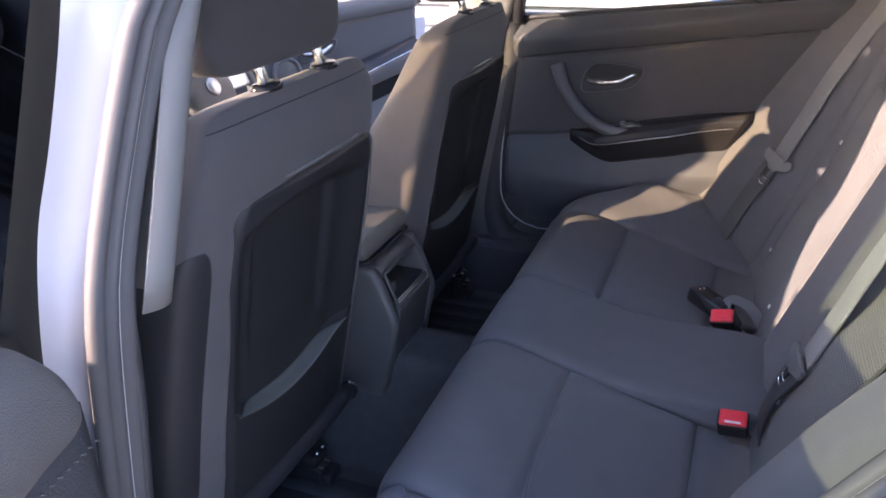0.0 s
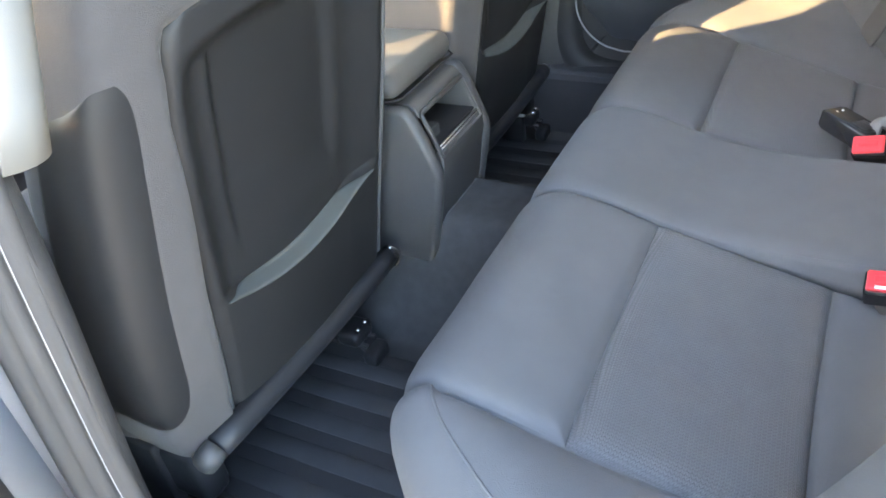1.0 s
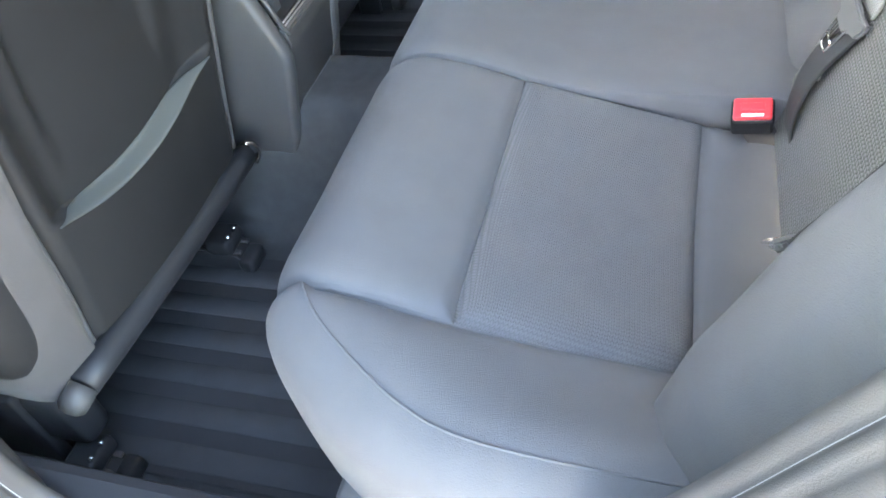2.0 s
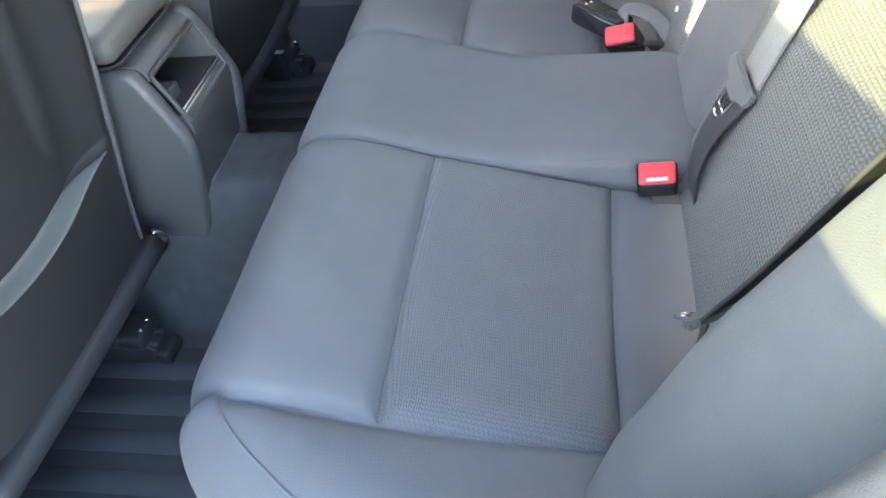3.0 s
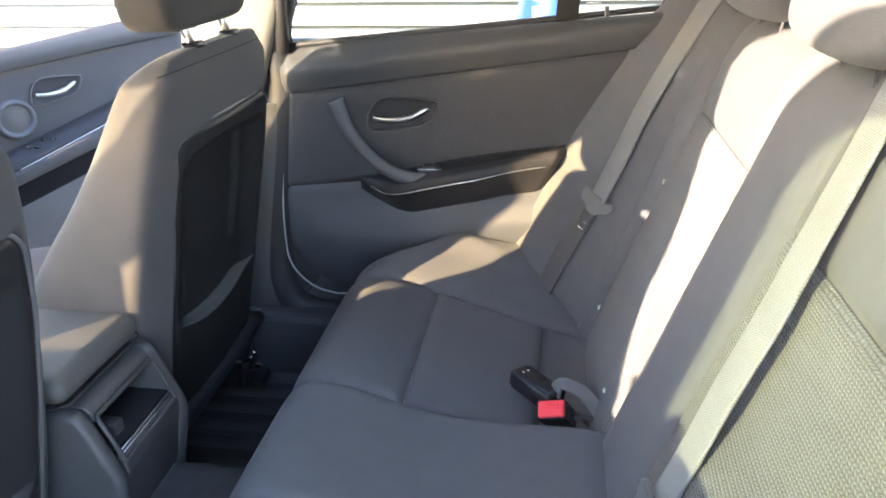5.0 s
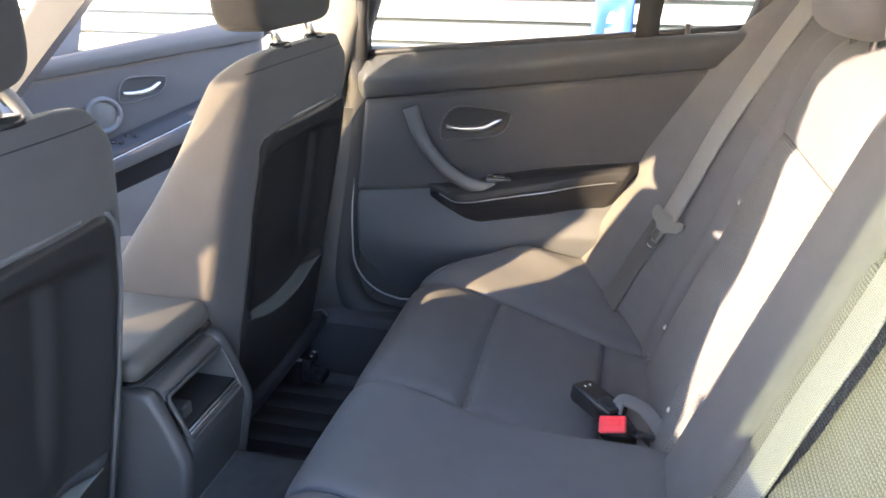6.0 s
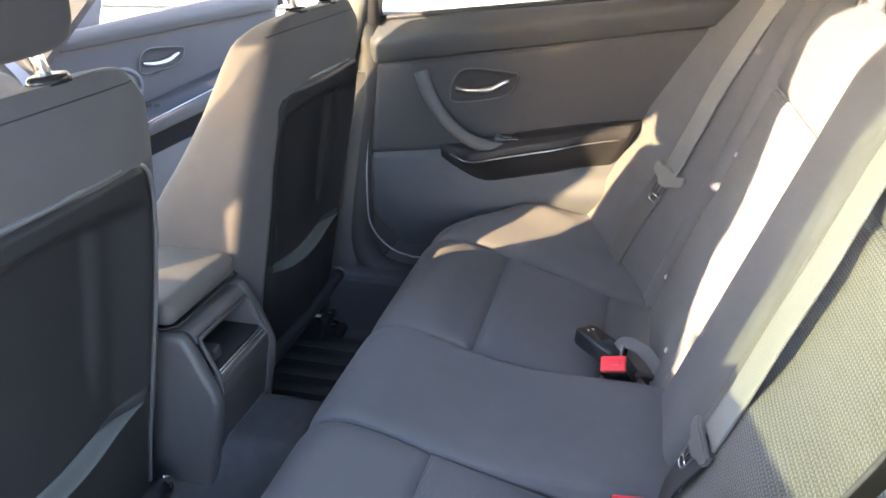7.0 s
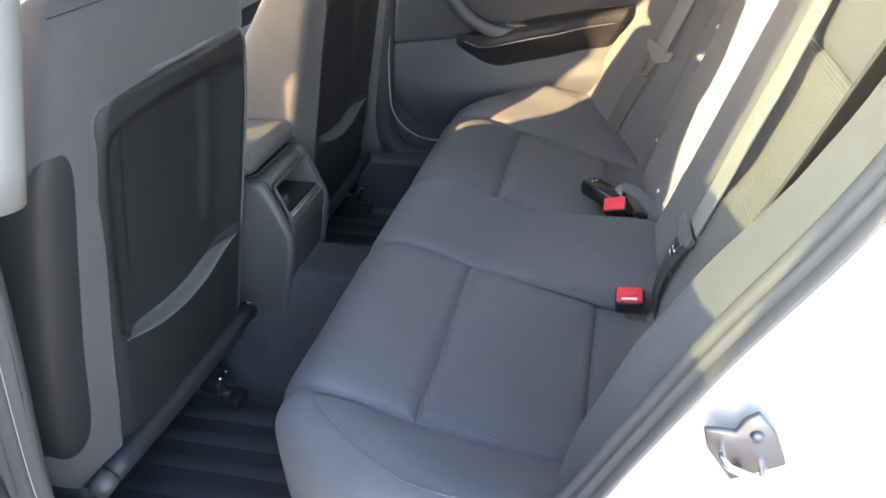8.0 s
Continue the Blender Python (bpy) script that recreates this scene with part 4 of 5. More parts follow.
def tongue(parent, at, down, face, size=1.0):
    """A belt tongue: a plastic grip with a slotted metal plate, at a place, pointing down."""
    d, f = Vector(down).normalized(), Vector(face).normalized()
    f = (f - d * f.dot(d)).normalized()
    s = d.cross(f)
    m = Matrix((s, f, -d)).transposed().to_4x4()
    m.translation = Vector(at)
    grip = bmesh.new()
    outline = [(-0.034, 0.012), (-0.030, 0.020), (-0.018, 0.016), (0.018, 0.016), (0.030, 0.020), (0.036, 0.010), (0.030, -0.004), (0.014, -0.010), (0.010, -0.018), (-0.010, -0.018), (-0.014, -0.010), (-0.030, -0.002)]
    fc = grip.faces.new([grip.verts.new((x * size, -0.005, z * size)) for x, z in outline])
    r = bmesh.ops.extrude_face_region(grip, geom=[fc])
    for v in [g for g in r["geom"] if isinstance(g, bmesh.types.BMVert)]:
        v.co.y += 0.007
    bmesh.ops.recalc_face_normals(grip, faces=grip.faces[:])
    bmesh.ops.bevel(grip, geom=grip.edges[:], offset=0.002, segments=2, affect="EDGES")
    bmesh.ops.transform(grip, matrix=m, verts=grip.verts[:])
    g = part("tongue_grip", grip, TONGUE, parent, "grey plastic belt tongue", smooth=False)
    at_plate = lambda x, z: m @ Vector((x * size, -0.0015, z * size))
    bar = [(-0.0016, -0.001), (0.0016, -0.001), (0.0016, 0.001), (-0.0016, 0.001)]
    plate = part("tongue_plate", sweep(spline([at_plate(x, z) for x, z in ((-0.011, -0.012), (-0.0095, -0.040), (-0.006, -0.052), (0.006, -0.052), (0.0095, -0.040), (0.011, -0.012))], 5), bar, up=f), CHROME, g)
    part("plate_bar", sweep([at_plate(-0.0095, -0.040), at_plate(0.0095, -0.040)], bar, up=f), CHROME, plate)
    part("plate_bar", sweep([at_plate(0.0, -0.012), at_plate(0.0, -0.040)], bar, up=f), STEEL, plate)
    return g


far_belt = tagged(empty("seat_belt"), "grey webbing seat belt hanging beside the door, unfastened", "seat belt", group="rear seat belts")
far_line = [bolster_point(1, x, z, off) for x, z, off in ((0.60, 1.20, 0.002), (0.60, 1.10, 0.005), (0.594, 0.95, 0.009), (0.585, 0.85, 0.014), (0.582, 0.755, 0.018))]
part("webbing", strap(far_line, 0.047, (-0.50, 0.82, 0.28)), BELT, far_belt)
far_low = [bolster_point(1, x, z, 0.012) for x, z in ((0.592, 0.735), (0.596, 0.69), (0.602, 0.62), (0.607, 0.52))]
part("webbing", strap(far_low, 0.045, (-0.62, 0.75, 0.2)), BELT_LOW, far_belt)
tongue(far_belt, far_line[-1] + Vector((-0.008, 0.006, -0.010)), (0.05, 0.5, -1), (-0.85, 0.42, 0.3), 1.1)

mid_belt = tagged(empty("seat_belt"), "grey webbing middle seat belt lying on the backrest, sunlit", "seat belt", group="rear seat belts")
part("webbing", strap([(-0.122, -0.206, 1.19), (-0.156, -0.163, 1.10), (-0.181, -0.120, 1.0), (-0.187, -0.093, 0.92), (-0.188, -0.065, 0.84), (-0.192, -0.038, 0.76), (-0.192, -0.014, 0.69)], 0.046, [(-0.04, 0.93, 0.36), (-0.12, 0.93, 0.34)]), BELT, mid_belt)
# Lower run of the same belt, its shade given by the darker colour.
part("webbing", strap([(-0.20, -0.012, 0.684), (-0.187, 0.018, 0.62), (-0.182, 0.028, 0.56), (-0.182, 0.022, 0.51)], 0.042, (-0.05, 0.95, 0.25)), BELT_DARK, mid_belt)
tongue(mid_belt, (-0.196, 0.000, 0.684), (0.35, 0.35, -1), (-0.30, 0.88, 0.33), 0.92)

near_belt = tagged(empty("seat_belt"), "grey webbing seat belt beside the open door, slack", "seat belt", group="rear seat belts")
# Backlit look of this belt comes from the darkened colour.
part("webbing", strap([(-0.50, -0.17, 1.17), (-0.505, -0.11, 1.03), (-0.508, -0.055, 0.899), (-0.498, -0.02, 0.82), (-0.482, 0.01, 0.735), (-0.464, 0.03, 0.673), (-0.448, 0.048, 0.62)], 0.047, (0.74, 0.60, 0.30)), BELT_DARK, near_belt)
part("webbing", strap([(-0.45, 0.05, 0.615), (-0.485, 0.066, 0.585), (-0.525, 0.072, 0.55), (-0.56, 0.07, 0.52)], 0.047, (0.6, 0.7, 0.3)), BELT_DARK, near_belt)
tongue(near_belt, (-0.452, 0.052, 0.628), (0.55, 0.35, -0.6), (0.8, 0.4, 0.5), 0.8)


def buckle(at, along, face, words, button=None, long=0.062, wide=0.0235, slot=True):
    """A belt buckle: black body with a press button at its open end, on a short strap."""
    b = tagged(empty("belt_buckle"), words, "buckle", group="belt buckles")
    a, f = Vector(along).normalized(), Vector(face).normalized()
    f = (f - a * f.dot(a)).normalized()
    s = a.cross(f)
    m = Matrix((s, a, f)).transposed().to_4x4()
    m.translation = Vector(at)

    def piece(name, lo, hi, material, bev, label="", parent=None):
        bm = box(lo, hi, bev, 3)
        bmesh.ops.transform(bm, matrix=m, verts=bm.verts[:])
        return part(name, bm, material, parent or b, label)
    piece("body", (-wide, -long, -0.016), (wide, 0.0, 0.016), GLOSS, 0.005)
    red = piece("button", (0.0025 - wide, -0.004, -0.0135), (wide - 0.0025, 0.005, 0.0135), button or RED, 0.003, "release button")
    piece("press", (-0.013, 0.004, -0.004), (0.013, 0.0066, 0.006), button or RED, 0.0012, parent=red)
    if slot:
        piece("slot", (-0.012, 0.004, -0.0115), (0.012, 0.0056, -0.0075), WHITE if button is None else GLOSS, 0.0006, parent=red)
    return b, m


near_b, m = buckle((-0.166, 0.066, 0.548), (-0.42, 0.12, 0.88), (0.9, 0, 0.42), "black seat belt buckle with red button, standing up", None, 0.034)
part("stalk", strap([m @ Vector((0, -0.03, 0)), (-0.15, 0.03, 0.475), (-0.15, 0.0, 0.455)], 0.034, (0.6, 0.5, 0.4), thick=0.003), BELT_DARK, near_b)
far_b, m = buckle((0.145, 0.098, 0.560), (-0.55, 0.30, 0.72), (0.78, 0, 0.5), "black seat belt buckle with red button, leaning forward", slot=False)
part("stalk", strap([m @ Vector((0, -0.05, 0)), (0.19, 0.05, 0.52), (0.20, 0.02, 0.49)], 0.034, (0, 0.5, 0.8), thick=0.003), BELT_DARK, far_b)
low_b, m = buckle((0.252, 0.152, 0.548), (0.62, 0.62, 0.06), (0.0, -0.15, 0.98), "black seat belt buckle lying on the cushion", GLOSS, 0.088, 0.022, slot=False)
recess_bm = box((-0.012, -0.075, 0.0155), (0.012, -0.050, 0.0172), 0.001)
bmesh.ops.transform(recess_bm, matrix=m, verts=recess_bm.verts[:])
part("recess", recess_bm, ARM_BLACK, low_b, "matt black sunk field")
for dx in (-0.006, 0.005):
    dot = box((dx - 0.0016, -0.014, 0.0155), (dx + 0.0016, -0.0105, 0.0168), 0.0004)
    bmesh.ops.transform(dot, matrix=m, verts=dot.verts[:])
    part("dot", dot, WHITE, low_b, "small white mark")
part("stalk", strap([m @ Vector((0, -0.082, 0.006)), (0.207, 0.085, 0.567), (0.198, 0.05, 0.56), (0.19, 0.022, 0.53), (0.19, 0.0, 0.49)], 0.022, (-0.2, 0.5, 0.8), thick=0.002), TONGUE, low_b)


# ---- far rear door, closed ----
def far_x(y, z):
    """The inner face of the far rear door."""
    belt = 0.955 + (0.693 - y) * 0.134
    x = 0.702
    x -= 0.012 * smooth(0.5, 0.75, z)
    x += 0.03 * (1 - smooth(0.42, 0.56, z))
    x += 0.012 * smooth(0.5, 0.75, y)
    x -= 0.016 * math.exp(-((z - belt - 0.02) / 0.035) ** 2)
    x += 0.030 * smooth(belt + 0.02, belt + 0.08, z)
    return x


def seam_z(y):
    return 0.93 + (0.693 - y) * 0.134


def split_z(y):
    return 0.717 + (0.706 - y) * 0.13


def front_edge(z):
    """The door panel's front edge."""
    e = 0.690 + 0.035 * (1 - smooth(0.6, 1.0, z))
    if z < 0.565:
        t = (0.565 - z) / 0.115
        e -= 0.125 * (1 - math.sqrt(max(0, 1 - t * t)))
    return e


rear_door = tagged(empty("car_door"), "closed rear door with dark trim panel, armrest and pull strap", "car door", group="car doors")


def door_patch(z0, z1, material, label="", proud=0.0, n=(50, 16), rear=-0.14, swell=False):
    def g(u, v):
        y_probe = front_edge(0.5 * (z0(0.3) + z1(0.3)))
        y = rear + (y_probe - rear) * u
        for _ in range(3):
            z = z0(y) + (z1(y) - z0(y)) * v
            y = rear + (front_edge(z) - rear) * u
        z = z0(y) + (z1(y) - z0(y)) * v
        edge = 0.006 * (math.exp(-(v / 0.03) ** 2) + math.exp(-((1 - v) / 0.03) ** 2)) + 0.014 * smooth(0.975, 1, u)
        if swell:
            # full down to a soft crease, drawn back below it
            crease = 0.598 + 0.05 * smooth(0.45, 0.2, y)
            edge += 0.026 * smooth(crease + 0.012, crease - 0.11, z) - 0.014 * smooth(0.70, crease + 0.005, z) * smooth(0.70, 0.64, y)
        return Vector((far_x(y, z) - proud + edge, y, z))
    return part("trim_panel", grid(g, span(0, 0.9, n[0]) + span(0.91, 1, 12), [0, 0.01, 0.025, 0.05, 0.08] + span(0.12, 0.88, n[1]) + [0.92, 0.95, 0.975, 0.99, 1], 0.006, back=(1, 0, 0)), material, rear_door, label)


door_patch(lambda y: 0.452, split_z, SOFT_LOW, "lower black trim panel with a soft crease", n=(50, 30), swell=True)
door_patch(split_z, seam_z, DOOR_CLOTH, "dark brown-grey textured middle panel")
door_patch(seam_z, lambda y: 1.028 + (0.663 - y) * 0.095, SOFT, "rolled upper trim", 0.006)
shell = [(0.7035, front_edge(z) - 0.002, z) for z in span(0.985, 0.4505, 60)] + [(0.712, y, 0.4475) for y in span(0.58, 0.2, 10)]
part("door_edge", sweep(shell, [(-0.0014, -0.002), (0.0014, -0.002), (0.0014, 0.002), (-0.0014, 0.002)], up=(1, 0, 0)), PAINT, rear_door, "white painted door edge")
part("door_shell", box((0.752, -0.2, 0.30), (0.80, 0.735, 1.04), 0.01), PAINT, rear_door)
# armrest
ARM = [(0.520, 0.752), (0.46, 0.762), (0.39, 0.780), (0.30, 0.800), (0.2, 0.817), (0.09, 0.830)]


def arm_point(y, a):
    """Round the armrest's section at y; a: 0 to 1 from the door over the top and under."""
    reach = 0.075 * smooth(0.535, 0.44, y) * (1 - 0.55 * smooth(0.30, 0.10, y)) * math.sqrt(smooth(0.083, 0.105, y)) + 0.004
    top = lerp(sorted(ARM), y)
    pts = [(0.0, 0.0), (0.45, 0.004), (0.8, 0.0), (0.97, -0.012), (1.0, -0.026), (0.95, -0.036), (0.80, -0.05), (0.5, -0.075), (0.2, -0.10), (0.0, -0.11)]
    k = a * (len(pts) - 1)
    i = min(int(k), len(pts) - 2)
    f, g = pts[i], pts[i + 1]
    t = k - i
    d, dz = f[0] + (g[0] - f[0]) * t, f[1] + (g[1] - f[1]) * t
    z = top + dz * (0.4 + 0.6 * smooth(0.54, 0.40, y))
    y += 0.5 * max(0.0, 0.815 - z) * smooth(0.30, 0.10, y)
    return Vector((far_x(y, z) + 0.008 - (reach + 0.008) * d, y, z))


arm = part("armrest", grid(arm_point, span(0.528, 0.11, 36) + span(0.105, 0.084, 8), span(0, 1, 36)), ARM_BLACK, rear_door, "black armrest with pocket below")
strip = [arm_point(y, 0.50) + Vector((-0.001, 0, 0)) for y in span(0.50, 0.115, 30)]
part("bright_strip", sweep(strip, circle(0.0012, 8)), SILVER, arm, "thin silver strip")
sw = arm_point(0.375, 0.16)
part("window_switch", box((sw.x - 0.016, 0.338, sw.z - 0.001), (sw.x + 0.014, 0.392, sw.z + 0.007), 0.004), STRAP, arm, "window switch in a thin bright ring")
part("switch_rocker", box((sw.x - 0.009, 0.352, sw.z + 0.005), (sw.x + 0.008, 0.380, sw.z + 0.012), 0.003), GLOSS, arm)
part("switch_ring", sweep([(sw.x - 0.0165, 0.340, sw.z + 0.006), (sw.x - 0.0165, 0.390, sw.z + 0.006), (sw.x + 0.013, 0.392, sw.z + 0.006), (sw.x + 0.013, 0.338, sw.z + 0.006)], circle(0.0008, 6), closed=True), SILVER, arm)
# pull strap
path = spline([(0.668, 0.566, 0.925), (0.655, 0.545, 0.875), (0.640, 0.505, 0.825), (0.625, 0.455, 0.79), (0.622, 0.405, 0.772), (0.628, 0.37, 0.766)], 8)
bm = bmesh.new()
rows = []
for i, p in enumerate(path):
    t = i / (len(path) - 1)
    d = (path[min(i + 1, len(path) - 1)] - path[max(i - 1, 0)]).normalized()
    side = d.cross(Vector((-1, 0, 0))).normalized()
    w = 0.019 - 0.004 * math.sin(math.pi * t)
    rows.append([bm.verts.new(p + side * a * w + Vector((b, 0, 0))) for a, b in ((-1, 0.004), (-0.8, -0.003), (0, -0.006), (0.8, -0.003), (1, 0.004), (0.8, 0.012), (-0.8, 0.012))])
for a, b in zip(rows, rows[1:]):
    for j in range(7):
        bm.faces.new((a[j], a[(j + 1) % 7], b[(j + 1) % 7], b[j]))
bm.faces.new(rows[0][::-1])
bm.faces.new(rows[-1])
bmesh.ops.recalc_face_normals(bm, faces=bm.faces[:])
part("pull_strap", bm, STRAP, rear_door, "matt grey curved pull handle")


def handle(parent, place, ahead):
    """An opener: a dark cup with a rim and a bright lever; place(y, z, depth) gives points on the door's face."""
    rim = [(0.503, 0.862), (0.500, 0.895), (0.478, 0.925), (0.44, 0.931), (0.365, 0.925), (0.350, 0.917), (0.362, 0.888), (0.385, 0.872), (0.44, 0.861), (0.49, 0.856)]
    pts = spline([(y, z, 0) for y, z in rim + [rim[0]]], 5)[:-1]
    cup = bmesh.new()
    cy, cz = 0.43, 0.893
    rows = [[cup.verts.new(place(cy + (p.x - cy) * k, cz + (p.y - cz) * k, d)) for p in pts] for k, d in ((1.0, -0.0045), (0.95, -0.0065), (0.90, -0.005), (0.70, -0.0035), (0.3, -0.003))]
    for a, b in zip(rows, rows[1:]):
        for j in range(len(pts)):
            cup.faces.new((a[j], a[(j + 1) % len(pts)], b[(j + 1) % len(pts)], b[j]))
    cup.faces.new(rows[-1])
    bmesh.ops.recalc_face_normals(cup, faces=cup.faces[:])
    c = part("handle_cup", cup, ARM_BLACK, parent, "dark handle recess")
    part("rim_line", sweep([place(p.x, p.y, -0.005) for p in pts], circle(0.002, 6), closed=True, up=ahead), PLASTIC, c)
    lev = bmesh.new()
    lp = spline([(0.490, 0.886, 0), (0.45, 0.883, 0), (0.41, 0.888, 0), (0.385, 0.900, 0), (0.369, 0.906, 0)], 6)
    rows = []
    for i, p in enumerate(lp):
        t = i / (len(lp) - 1)
        h = 0.0055 + 0.0035 * math.sin(math.pi * min(1, t * 1.1)) * (0.4 + t)
        h *= 1 - 0.6 * smooth(0.85, 1, t)
        rows.append([lev.verts.new(place(p.x, p.y + h * b, -0.007 - 0.010 * math.sin(math.pi * (0.15 + 0.8 * t)) * a)) for a, b in ((0.4, 1), (1, 0.6), (1.15, 0), (1, -0.6), (0.4, -1), (0.2, 0))])
    for a, b in zip(rows, rows[1:]):
        for j in range(6):
            lev.faces.new((a[j], a[(j + 1) % 6], b[(j + 1) % 6], b[j]))
    lev.faces.new(rows[0][::-1])
    lev.faces.new(rows[-1])
    bmesh.ops.recalc_face_normals(lev, faces=lev.faces[:])
    part("lever", lev, LEVER, c, "bright chrome opener lever")


handle(rear_door, lambda y, z, d: Vector((far_x(y, z) + d, y, z)), (-1, 0, 0))
# window frame, divider, glass and lock knob
part("window_frame", sweep([(0.705, 0.683, 1.02), (0.690, 0.677, 1.10), (0.655, 0.655, 1.20), (0.57, 0.565, 1.42)], [(-0.013, -0.010), (0.010, -0.010), (0.010, 0.010), (-0.013, 0.010)], up=(1, 0, 0)), RUBBER, rear_door)
part("divider_bar", sweep([(0.725, 0.095, 1.06), (0.66, 0.085, 1.25), (0.59, 0.06, 1.42)], [(-0.022, -0.008), (0.022, -0.008), (0.022, 0.008), (-0.022, 0.008)], up=(1, 0, 0)), PLASTIC, rear_door)
part("window_ledge", sweep([(0.722, y, 1.030 + (0.663 - y) * 0.095) for y in span(0.70, -0.16, 12)], [(-0.012, -0.004), (0.012, -0.004), (0.012, 0.006), (-0.012, 0.006)], up=(0, 0, 1)), RUBBER, rear_door)
part("glass", grid(lambda y, z: Vector((0.738 - 0.3 * (z - 1.03), y, z)), span(-0.2, 0.69, 8), span(1.02, 1.43, 4)), GLASS, rear_door, "clear side window")
for k in range(4):
    part("sticker_line", box((0.709, 0.030 + 0.004 * (k % 2), 1.113 + 0.0045 * k), (0.7096, 0.058 - 0.003 * k, 1.1145 + 0.0045 * k)), WHITE, rear_door, "faint pale print on the glass", smooth=False)
part("lock_knob", sweep([(0.700, 0.018, 1.075), (0.700, 0.018, 1.108)], [(0.005 * math.cos(t), 0.005 * math.sin(t)) for t in span(0, 5.6, 8)], up=(0, 1, 0)), PLASTIC, rear_door)


# ---- floor mat, steering wheel, dashboard ----
mat_ob = tagged(empty("floor_mat"), "black ribbed rubber floor mat in the rear footwell", "floor mat", group="floor mats")
part("base", box((-0.60, 0.40, 0.247), (-0.215, 1.0, 0.253), 0.003), MATBASE, mat_ob)
for i in range(6):
    x = -0.588 + i * 0.062
    part("rib", box((x, 0.42, 0.2525), (x + 0.036, 0.985, 0.2550), 0.0012, 1), MATRIB, mat_ob)
copy_thing(mat_ob, pose(0.815, 0, 0))

wheel = tagged(empty("steering_wheel"), "grey leather steering wheel with padded hub, sunlit", "steering wheel")
WM = pose(0.366, 1.43, 0.87, 65)
ring = [WM @ Vector((0.185 * math.cos(t), 0.185 * math.sin(t), 0)) for t in span(0, 2 * math.pi, 48)[:-1]]
part("rim", sweep(ring, circle(0.016, 12), closed=True, up=WM.to_3x3() @ Vector((0, 0, 1))), LEATHER, wheel)
hub = pillow((0, 0, 0), (0.19, 0.16, 0.05), 3, 28, 14)
bmesh.ops.transform(hub, matrix=WM, verts=hub.verts[:])
hub = part("hub", hub, LEATHER, wheel)
for ang in (0, 180, 270):
    sp = box((0.07, -0.022, -0.008), (0.18, 0.022, 0.008), 0.006)
    bmesh.ops.transform(sp, matrix=WM @ Matrix.Rotation(radians(ang), 4, "Z"), verts=sp.verts[:])
    part("spoke", sp, SILVER, wheel)
em = bmesh.new()
bmesh.ops.create_cone(em, cap_ends=True, segments=24, radius1=0.025, radius2=0.022, depth=0.006, matrix=WM @ Matrix.Translation((0, 0.0, 0.027)))
part("column", sweep([WM @ Vector((0, 0, -0.02)), WM @ Vector((0, 0.0, -0.30))], circle(0.045, 16), up=(1, 0, 0)), PLASTIC, wheel, "dark steering column shroud")
part("emblem", em, SILVER, hub, "plain round badge")

dash = part("dashboard", grid(lambda u, v: Vector((u, 1.58 + 0.45 * v - 0.03 * math.sin(u * 3) ** 2, 0.62 + 0.29 * math.sin(min(1, v * 2.2) * math.pi / 2) + 0.03 * v)), span(-0.70, 0.70, 30), span(0, 1, 20), 0.02, back=(0, 1, -0.5)), SOFT)
tagged(dash, "dark grey moulded dashboard", "dashboard")


# ---- doors that swing: a frame of reference along the door, from its hinge ----
class Swing:
    def __init__(self, hinge, angle_dir):
        self.h = Vector((*hinge, 0))
        self.u = Vector((*angle_dir, 0)).normalized()      # along the door, away from the hinge
        self.n = Vector((self.u.y, -self.u.x, 0))

    def at(self, s, o, z):
        return self.h + self.u * s + self.n * o + Vector((0, 0, z))


# far front door, wide open
FD = Swing((0.80, 1.836), (0.83, -0.557))
FD.n = Vector((-0.557, -0.83, 0))
front_door = tagged(empty("car_door"), "open front door with dark trim panel, speaker and window switches", "car door", group="car doors")


def fd_s(x):
    return (x - 0.80) / 0.83


def fd_belt(s):
    return 0.872 + 0.085 * s


def fd_face(s, z, d=0.0):
    b = fd_belt(s)
    o = 0.0 + 0.012 * math.exp(-((z - b - 0.03) / 0.03) ** 2) - 0.03 * smooth(b + 0.05, b + 0.1, z) - 0.02 * (1 - smooth(0.35, 0.5, z))
    return FD.at(s, o + d, z)


def fd_patch(z0, z1, material, s0=0.12, s1=0.90, proud=0.0, label=""):
    def g(u, v):
        s = s0 + (s1 - s0) * u
        z = z0(s) + (z1(s) - z0(s)) * v
        e = 0.006 * (math.exp(-(v / 0.03) ** 2) + math.exp(-((1 - v) / 0.03) ** 2)) + 0.01 * (math.exp(-(u / 0.015) ** 2) + math.exp(-((1 - u) / 0.015) ** 2))
        return fd_face(s, z, proud - e)
    part("trim_panel", grid(g, span(0, 1, 40), [0, 0.01, 0.03, 0.06] + span(0.1, 0.9, 16) + [0.94, 0.97, 0.99, 1], 0.006, back=-FD.n), material, front_door, label)


fd_patch(lambda s: fd_belt(s), lambda s: fd_belt(s) + 0.05 + 0.03 * s, SOFT, proud=0.008, label="rolled upper trim")
fd_patch(lambda s: 0.64 + 0.1 * s, fd_belt, DOOR_CLOTH, label="grey textured middle panel")
fd_patch(lambda s: 0.32, lambda s: 0.64 + 0.1 * s, SOFT_LOW, label="lower black trim panel")
sh = bmesh.new()
cs = [FD.at(s, o, z) for s, o in ((0.0, -0.045), (0.97, -0.045), (0.97, -0.12), (0.0, -0.12)) for z in (0.22, 0.90)]
vv = [sh.verts.new(c) for c in cs]
